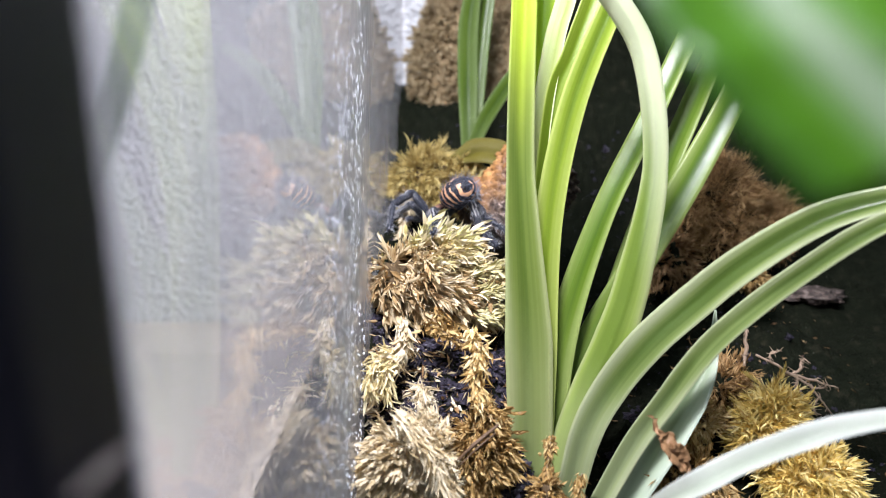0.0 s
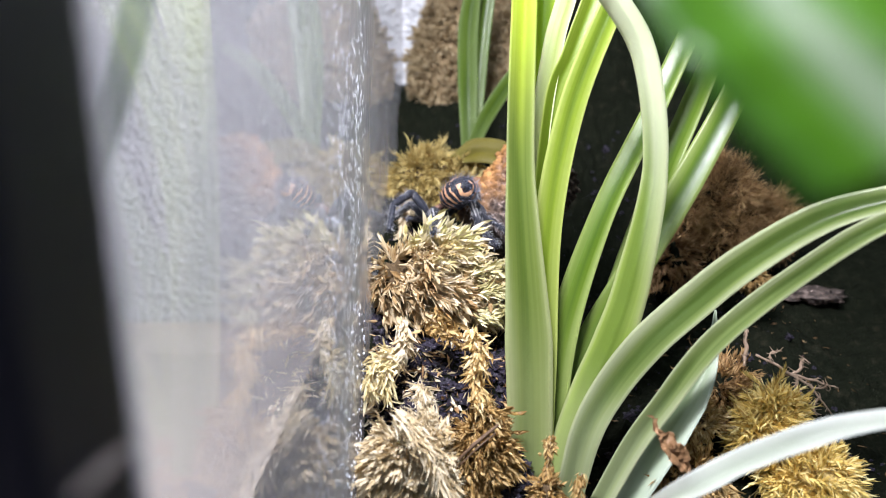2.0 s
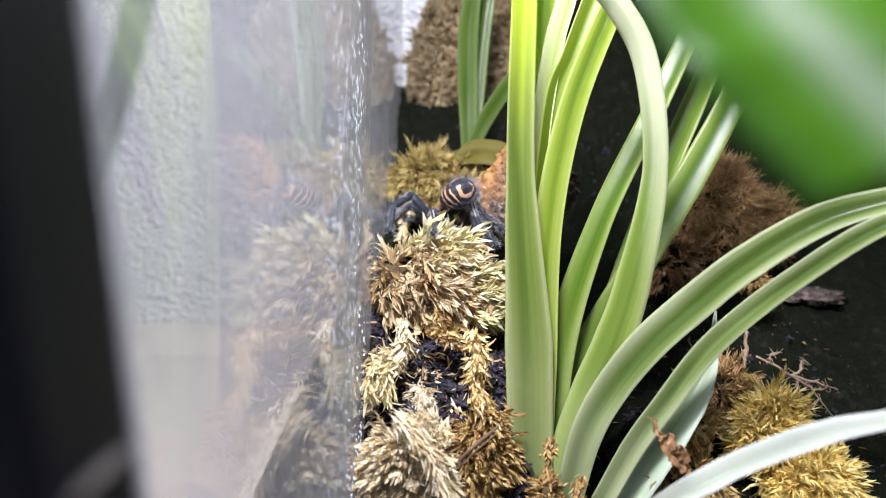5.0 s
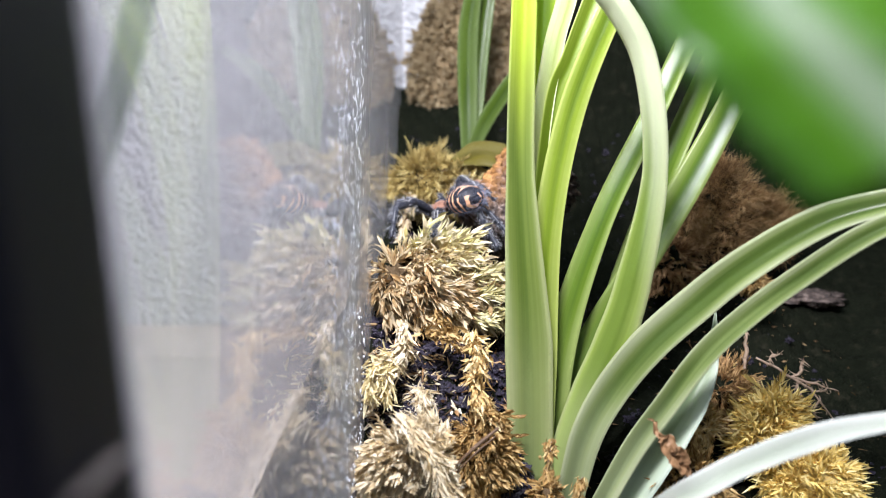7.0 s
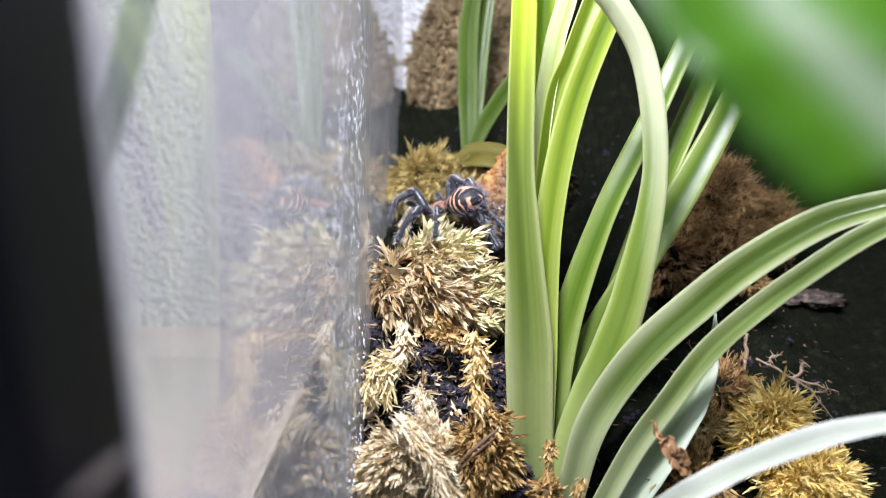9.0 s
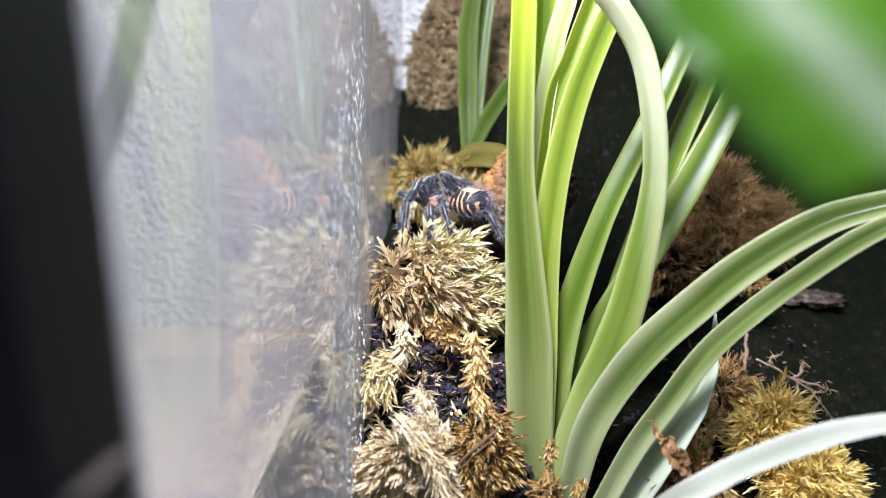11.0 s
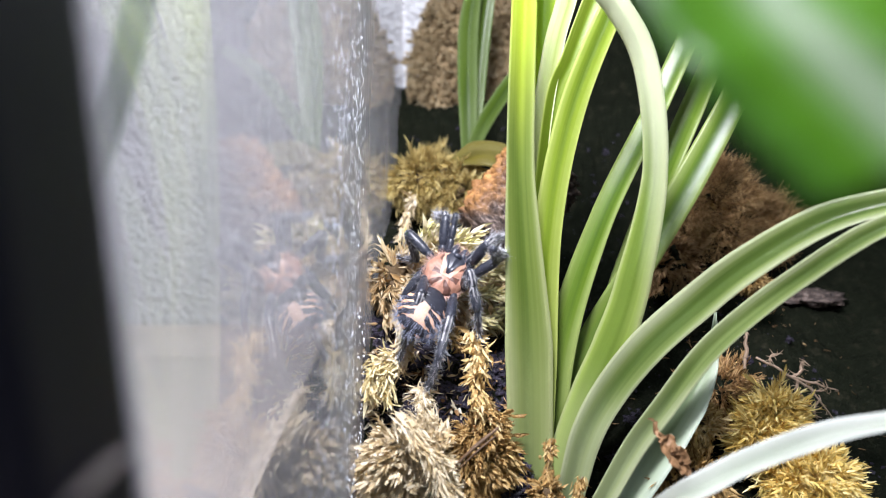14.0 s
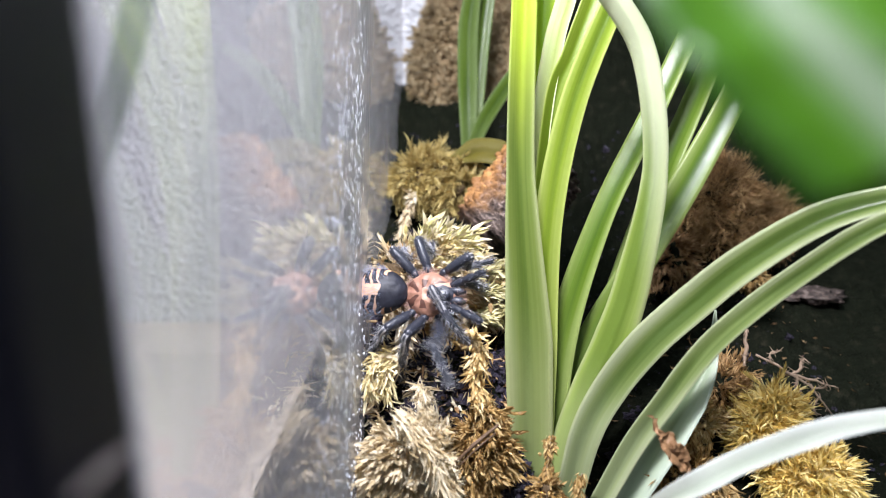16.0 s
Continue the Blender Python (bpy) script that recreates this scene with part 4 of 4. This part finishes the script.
def limb_coat(y, r, count, length, parent, stand=1.0, thin=0.03):
    s = RNG.uniform(0, 1, count) * (y[-1] - 0.2)
    q = RNG.uniform(0, 2 * math.pi, count)
    d = np.stack([np.cos(q), np.zeros(count), np.sin(q)], axis=1)
    spots = d * (np.interp(s, y, r) * 0.92)[:, None] + np.outer(s, (0, 1, 0))
    way = d * stand + np.array((0, 0.75, 0)) + RNG.normal(size=d.shape) * 0.18
    coat("bristle_coat", spots, way, length, thin, M_BRISTLE, parent)
    s = RNG.uniform(0, 1, count * 2) * (y[-1] - 0.1)  # short dark fur close to the skin
    q = RNG.uniform(0, 2 * math.pi, count * 2)
    d = np.stack([np.cos(q), np.zeros(count * 2), np.sin(q)], axis=1)
    spots = d * (np.interp(s, y, r) * 0.95)[:, None] + np.outer(s, (0, 1, 0))
    coat("short_fur", spots, d * 0.5 + np.array((0, 1.0, 0)), 0.8, 0.05, M_FUR, parent)


def make_spider():
    v, f = lump_data((0, 0, 0), (1, 1, 1), 0.03, 3, 5)
    def shell(x, y, z):
        # narrower and higher towards the eyes, with a pit in the middle
        head = min(1, max(0, (y + 0.05) / 0.9))
        wide = 4.3 * (1 - 0.24 * head ** 1.5)
        top = 1.75 + 0.55 * head * math.exp(-(x * 2.2) ** 2) - 0.7 * math.exp(-((x / 0.12) ** 2 + ((y + 0.12) / 0.09) ** 2))
        groove = 0.16 * math.cos(10 * math.atan2(abs(x), y + 0.12)) * min(1, math.hypot(x, y + 0.12) * 1.6)
        return x * wide, 4.4 + y * 5.0, 0.1 + z * ((top + groove) if z > 0 else 1.3)

    shaped = [shell(*p) for p in v]
    cara = smesh("carapace", shaped, f, M_CARA, spider, "copper carapace with black eye field and dark rays")
    q = RNG.uniform(0, 2 * math.pi, 1500)
    d = np.stack([np.cos(q), np.sin(q), RNG.uniform(-0.25, 0.12, 1500)], axis=1)
    narrow = 4.3 * (1 - 0.24 * np.clip((d[:, 1] + 0.05) / 0.9, 0, 1) ** 1.5)
    coat("fringe", np.array([0, 4.4, 0.1]) + d * np.stack([narrow, np.full(1500, 5.0), np.full(1500, 1.0)], axis=1), d + (0, 0.1, 0.55), 1.2, 0.035, M_FRINGE, cara)
    grid = []
    for y in np.linspace(-0.12, 0.93, 16):
        for x in np.linspace(-1, 1, 11):
            q = x * min(0.07 + 0.62 * (y + 0.12), 0.52, 0.95 * math.sqrt(1 - y * y)) * (1 + 0.12 * math.sin(9 * y + 2 * x))
            px, py, pz = shell(q, y, math.sqrt(max(0.0, 1 - q * q - y * y)))
            grid.append((px, py, pz + 0.12))
    f = [[r * 11 + k, r * 11 + k + 1, r * 11 + k + 12, r * 11 + k + 11] for r in range(15) for k in range(10)]
    smesh("eye_field", grid, f, M_LEG, cara, "glossy black eye field")
    v, f = lump_data((0, 8.0, 1.95), (0.8, 0.55, 0.5), 0.05, 4, 3)
    smesh("eye_tubercle", v, f, M_LEG, cara)
    v, f = lump_data((0, 0, 0), (1, 1, 1), 0.03, 5, 5)
    # egg-shaped, fuller towards the rear
    shaped = [(x * 4.5 * (1 - 0.12 * y), -5.4 + y * 5.3, 0.8 + z * 3.3 * (1 - 0.12 * y)) for x, y, z in v]
    abdo = smesh("abdomen", shaped, f, M_ABDO, spider, "black abdomen with pale branching mark and orange tiger stripes")
    d = unit(RNG.normal(size=(1700, 3)))
    d = d[d[:, 1] < 0.2]
    spots = np.array([0, -5.4, 0.8]) + d * np.stack([4.4 * (1 - 0.12 * d[:, 1]), np.full(len(d), 5.2), 3.2 * (1 - 0.12 * d[:, 1])], axis=1)
    coat("bristle_coat", spots, d + (0, -1.0, 0.1), 2.2, 0.03, M_BLUE, abdo)
    v, f = tube_data([(0, -1.4, 0.3), (0, 0, 0.1), (0, 1.2, 0.1)], [0.7, 0.6, 0.8])
    smesh("waist", v, f, M_LEG, spider)
    v, f = lump_data((0, 4.2, -1.0), (2.6, 4.0, 1.0), 0.05, 9, 3)
    smesh("breastplate", v, f, M_LEG, spider)
    for s in (-1, 1):
        v, f = lump_data((s * 0.95, 9.4, -0.2), (0.95, 1.9, 1.35), 0.05, 6, 3)
        jaw = smesh("chelicera", v, f, M_LEG, spider)
        d = unit(RNG.normal(size=(220, 3)))
        coat("bristle_coat", np.array([s * 0.95, 9.4, -0.2]) + d * (0.9, 1.8, 1.3), d + (0, 0.5, 0.3), 0.9, 0.035, M_FRINGE, jaw)
        v, f = tube_data([(s * 0.7, -9.6, 0.0), (s * 0.9, -10.8, 0.1), (s * 1.0, -11.6, 0.4)], [0.42, 0.34, 0.12])
        smesh("spinneret", v, f, M_LEG, spider)
        v, f, y, r = limb([3.6, 2.6, 2.4], [0.72, 0.74, 0.62])
        m = aim(Vector((s * 1.7, 7.9, -0.2)), Vector((s * 0.36, 0.9, 0.45)), Vector((0, 0, 1)))
        palp = smesh("pedipalp", v, f, M_LEG, spider)
        palp.matrix_basis = Matrix.Translation(m.translation * SK) @ m.to_3x3().to_4x4()
        limb_coat(y, r, 170, 1.3, palp)
    legs = []
    for key, (hx, hy) in HIPS.items():
        for s in (-1, 1):
            made = []
            for name, parts, swell, count, long in (("femur", [1.4, FEMUR - 1.4], [0.85, 1.02], 110, 1.2), ("tibia", [2.9, TIBIA - 2.9], [0.96, 0.86], 175, 1.9),
                                                    ("metatarsus", [4.4, FOOT - 4.4], [0.64, 0.56], 190, 1.8)):
                v, f, y, r = limb(parts, swell)
                ob = smesh(name, v, f, M_LEG if name != "tibia" else M_KNEE, spider)
                limb_coat(y, r, count, long, ob)
                made.append(ob)
            legs.append((key, s, made))
    return legs


def aim(origin, ahead, back):
    y = ahead.normalized()
    x = y.cross(back)
    x = x.normalized() if x.length > 1e-6 else Vector((1, 0, 0))
    m = Matrix((x, y, x.cross(y))).transposed().to_4x4()
    m.translation = origin
    return m


LEGS = make_spider()
tagged(spider, "small dark tarantula with copper carapace and orange-striped abdomen", "tarantula")

# seconds, middle of the carapace, middle of the abdomen, way of its back
STATIONS = [
    (0.0, (-0.4, 184.0, 124.2), (4.2, 175.0, 130.3), (0.05, -0.35, 1)),
    (6.0, (-0.4, 184.0, 124.2), (4.2, 175.0, 130.3), (0.05, -0.35, 1)),
    (6.5, (0.8, 184.3, 126.4), (5.6, 174.8, 129.3), (0.05, -0.42, 1)),
    (9.2, (0.4, 184.1, 126.6), (5.9, 174.7, 129.2), (0.05, -0.42, 1)),
    (11.3, (-0.4, 182.0, 129.2), (7.0, 174.7, 129.0), (0.05, -0.5, 1)),
    (11.6, (1.2, 178.6, 130.1), (9.9, 174.6, 128.9), (0, -0.5, 1)),
    (12.0, (3.0, 174.0, 130.5), (11.9, 169.7, 129.6), (0, -0.6, 1)),
    (12.2, (6.4, 170.0, 130.7), (10.4, 159.9, 126.4), (0, -0.8, 0.8)),
    (12.4, (6.5, 163.5, 129.8), (9, 152, 122.6), (0, -1, 0.5)),
    (12.6, (8.7, 159, 128), (9.9, 147.8, 120.5), (0, -1, 0.45)),
    (12.8, (7, 156.6, 126.7), (7.5, 146.5, 119.4), (0, -1, 0.45)),
    (13.0, (6.9, 153, 124.6), (7, 142.9, 117.4), (0, -1, 0.4)),
    (13.2, (6.9, 150.7, 123.6), (6.2, 140.8, 117), (0, -1, 0.4)),
    (13.4, (5.2, 147.1, 121.6), (4.8, 138, 114.2), (0, -1, 0.4)),
    (13.6, (3, 144.5, 119.6), (3.1, 135.3, 111.6), (0, -1, 0.4)),
    (13.8, (1.6, 142.5, 119.6), (-0.7, 134.3, 111.7), (0, -1, 0.4)),
    (14.0, (1.1, 141.6, 120.3), (-4.2, 134.7, 113.4), (0, -1, 0.4)),
    (14.6, (1.5, 140.3, 119), (-5.3, 134.5, 112.3), (0, -1, 0.4)),
    (15.0, (0.7, 140.3, 119.4), (-6.6, 134.5, 112.7), (0, -1, 0.4)),
    (15.2, (0.1, 138.9, 117.6), (-8.4, 135.5, 112.3), (0, -1, 0.4)),
    (15.4, (-2.2, 137.4, 115.7), (-10.8, 136.7, 113), (0, -1, 0.4)),
    (15.6, (-2.3, 137.5, 116.3), (-11.1, 137.9, 113.8), (0, -1, 0.4)),
    (15.8, (-2.5, 137.5, 116.1), (-10.9, 139, 115.2), (0, -1, 0.4)),
    (16.0, (-3.2, 137.5, 116), (-11.2, 139.6, 115.8), (0, -1, 0.4)),
]
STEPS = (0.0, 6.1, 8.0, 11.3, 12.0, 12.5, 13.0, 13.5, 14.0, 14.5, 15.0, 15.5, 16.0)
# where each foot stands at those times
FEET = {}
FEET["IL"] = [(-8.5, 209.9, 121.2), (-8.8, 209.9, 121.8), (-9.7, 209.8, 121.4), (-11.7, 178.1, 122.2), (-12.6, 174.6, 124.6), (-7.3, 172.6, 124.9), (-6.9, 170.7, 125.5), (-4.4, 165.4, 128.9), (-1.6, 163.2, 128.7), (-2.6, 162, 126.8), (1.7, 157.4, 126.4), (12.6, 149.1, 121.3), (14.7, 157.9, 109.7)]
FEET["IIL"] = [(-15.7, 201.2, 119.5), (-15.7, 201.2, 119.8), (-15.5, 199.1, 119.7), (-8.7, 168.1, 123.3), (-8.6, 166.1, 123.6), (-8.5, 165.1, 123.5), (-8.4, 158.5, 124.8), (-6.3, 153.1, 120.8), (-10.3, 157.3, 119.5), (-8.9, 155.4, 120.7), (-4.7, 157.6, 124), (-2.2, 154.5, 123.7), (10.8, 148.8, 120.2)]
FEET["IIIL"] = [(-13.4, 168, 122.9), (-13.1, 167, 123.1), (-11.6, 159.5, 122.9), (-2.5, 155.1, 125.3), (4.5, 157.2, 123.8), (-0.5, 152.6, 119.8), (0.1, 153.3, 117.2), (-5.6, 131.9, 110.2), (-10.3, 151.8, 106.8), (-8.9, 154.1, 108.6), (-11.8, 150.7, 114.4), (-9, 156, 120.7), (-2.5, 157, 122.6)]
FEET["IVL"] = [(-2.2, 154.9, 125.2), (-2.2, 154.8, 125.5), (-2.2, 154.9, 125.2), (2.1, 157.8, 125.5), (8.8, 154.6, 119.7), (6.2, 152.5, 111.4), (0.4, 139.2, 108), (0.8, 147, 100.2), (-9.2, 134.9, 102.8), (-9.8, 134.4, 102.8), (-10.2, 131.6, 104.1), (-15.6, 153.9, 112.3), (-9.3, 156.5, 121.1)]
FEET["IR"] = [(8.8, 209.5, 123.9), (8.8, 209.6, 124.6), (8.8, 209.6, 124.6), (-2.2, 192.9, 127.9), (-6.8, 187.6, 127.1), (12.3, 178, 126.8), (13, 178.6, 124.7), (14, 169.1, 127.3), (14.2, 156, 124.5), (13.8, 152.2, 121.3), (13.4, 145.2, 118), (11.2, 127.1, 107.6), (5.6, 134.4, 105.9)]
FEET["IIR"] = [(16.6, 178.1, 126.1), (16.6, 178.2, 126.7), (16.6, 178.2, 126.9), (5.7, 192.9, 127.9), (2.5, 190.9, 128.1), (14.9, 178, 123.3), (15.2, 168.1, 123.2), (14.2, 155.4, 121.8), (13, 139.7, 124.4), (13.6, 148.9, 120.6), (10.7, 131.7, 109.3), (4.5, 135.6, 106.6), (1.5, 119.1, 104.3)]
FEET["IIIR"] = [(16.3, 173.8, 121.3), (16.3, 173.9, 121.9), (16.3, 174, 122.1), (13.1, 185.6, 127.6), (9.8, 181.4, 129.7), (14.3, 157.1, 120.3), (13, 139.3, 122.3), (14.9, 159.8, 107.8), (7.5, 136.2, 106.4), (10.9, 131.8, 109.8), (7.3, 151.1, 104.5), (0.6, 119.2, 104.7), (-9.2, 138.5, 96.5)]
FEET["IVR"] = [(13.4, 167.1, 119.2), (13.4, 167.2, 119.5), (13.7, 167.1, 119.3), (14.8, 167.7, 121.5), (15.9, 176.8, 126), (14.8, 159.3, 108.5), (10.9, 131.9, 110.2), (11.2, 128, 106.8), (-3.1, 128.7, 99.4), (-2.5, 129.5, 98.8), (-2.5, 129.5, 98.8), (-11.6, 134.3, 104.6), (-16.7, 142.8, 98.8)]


def body_pose(head, tail, back):
    y = (Vector(head) - Vector(tail)).normalized()
    x = y.cross(Vector(back)).normalized()
    z = x.cross(y)
    m = Matrix((x, y, z)).transposed().to_4x4()
    m.translation = (Vector(head) + (Vector(tail) - Vector(head)) * 0.47) * MM
    return m


def body_at(t):
    """The body's pose between its stations."""
    i = max(k for k, row in enumerate(STATIONS) if row[0] <= t + 1e-6)
    a, b = STATIONS[i], STATIONS[min(i + 1, len(STATIONS) - 1)]
    u = (t - a[0]) / (b[0] - a[0]) if b[0] > a[0] else 0.0
    return body_pose(*(Vector(p).lerp(Vector(q), u) for p, q in zip(a[1:], b[1:])))


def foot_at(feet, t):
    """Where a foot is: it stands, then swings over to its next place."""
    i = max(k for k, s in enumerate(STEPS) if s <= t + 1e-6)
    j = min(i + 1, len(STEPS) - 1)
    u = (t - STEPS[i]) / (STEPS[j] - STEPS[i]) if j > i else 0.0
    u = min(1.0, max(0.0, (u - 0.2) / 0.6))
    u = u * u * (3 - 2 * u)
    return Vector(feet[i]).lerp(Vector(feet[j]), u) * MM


def leg_poses(m, key, s, foot):
    """Poses of femur, tibia and metatarsus in the body's space, for a foot at a place in the world."""
    hip = Vector((s * HIPS[key][0], HIPS[key][1], -0.5)) * SK
    toe = m.inverted() @ foot
    a, b, c = FEMUR * SK, TIBIA * SK, FOOT * SK
    out = Vector((toe.x - hip.x, toe.y - hip.y, 0))
    out = out.normalized() if out.length > 1e-6 else Vector((s, 0, 0))
    slack = Vector((-0.6 * out.x, -0.6 * out.y, 0.8))
    for k in (0.0, 0.2, 0.4, 0.6, 0.8, 1.0):
        ankle = toe + slack.lerp((hip - toe).normalized(), k).normalized() * c
        if (ankle - hip).length < 0.97 * (a + b):
            break
    d = ankle - hip
    n = min(max(d.length, 0.3 * (a + b)), 0.985 * (a + b))
    d = d.normalized()
    up = Vector((0, 0, 1)) + out * 0.5
    up = (up - d * up.dot(d)).normalized()
    along = (a * a - b * b + n * n) / (2 * n)
    knee = hip + d * along + up * math.sqrt(max(1e-12, a * a - along * along))
    ankle = hip + d * n
    return aim(hip, knee - hip, up), aim(knee, ankle - knee, up), aim(ankle, toe - ankle, up)


def motions():
    times = [0.0, 2.0, 4.0, 6.0, 6.1, 6.3, 6.5, 7.0, 7.5, 8.0, 9.2, 10.2, 11.3] + [11.4 + 0.1 * k for k in range(47)]
    rows = [(t, body_at(min(t, 16.0))) for t in times]
    walk(spider, rows)
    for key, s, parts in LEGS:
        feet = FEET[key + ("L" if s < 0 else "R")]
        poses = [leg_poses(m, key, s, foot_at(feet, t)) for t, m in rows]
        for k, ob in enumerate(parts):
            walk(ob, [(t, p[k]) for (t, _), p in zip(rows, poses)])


motions()
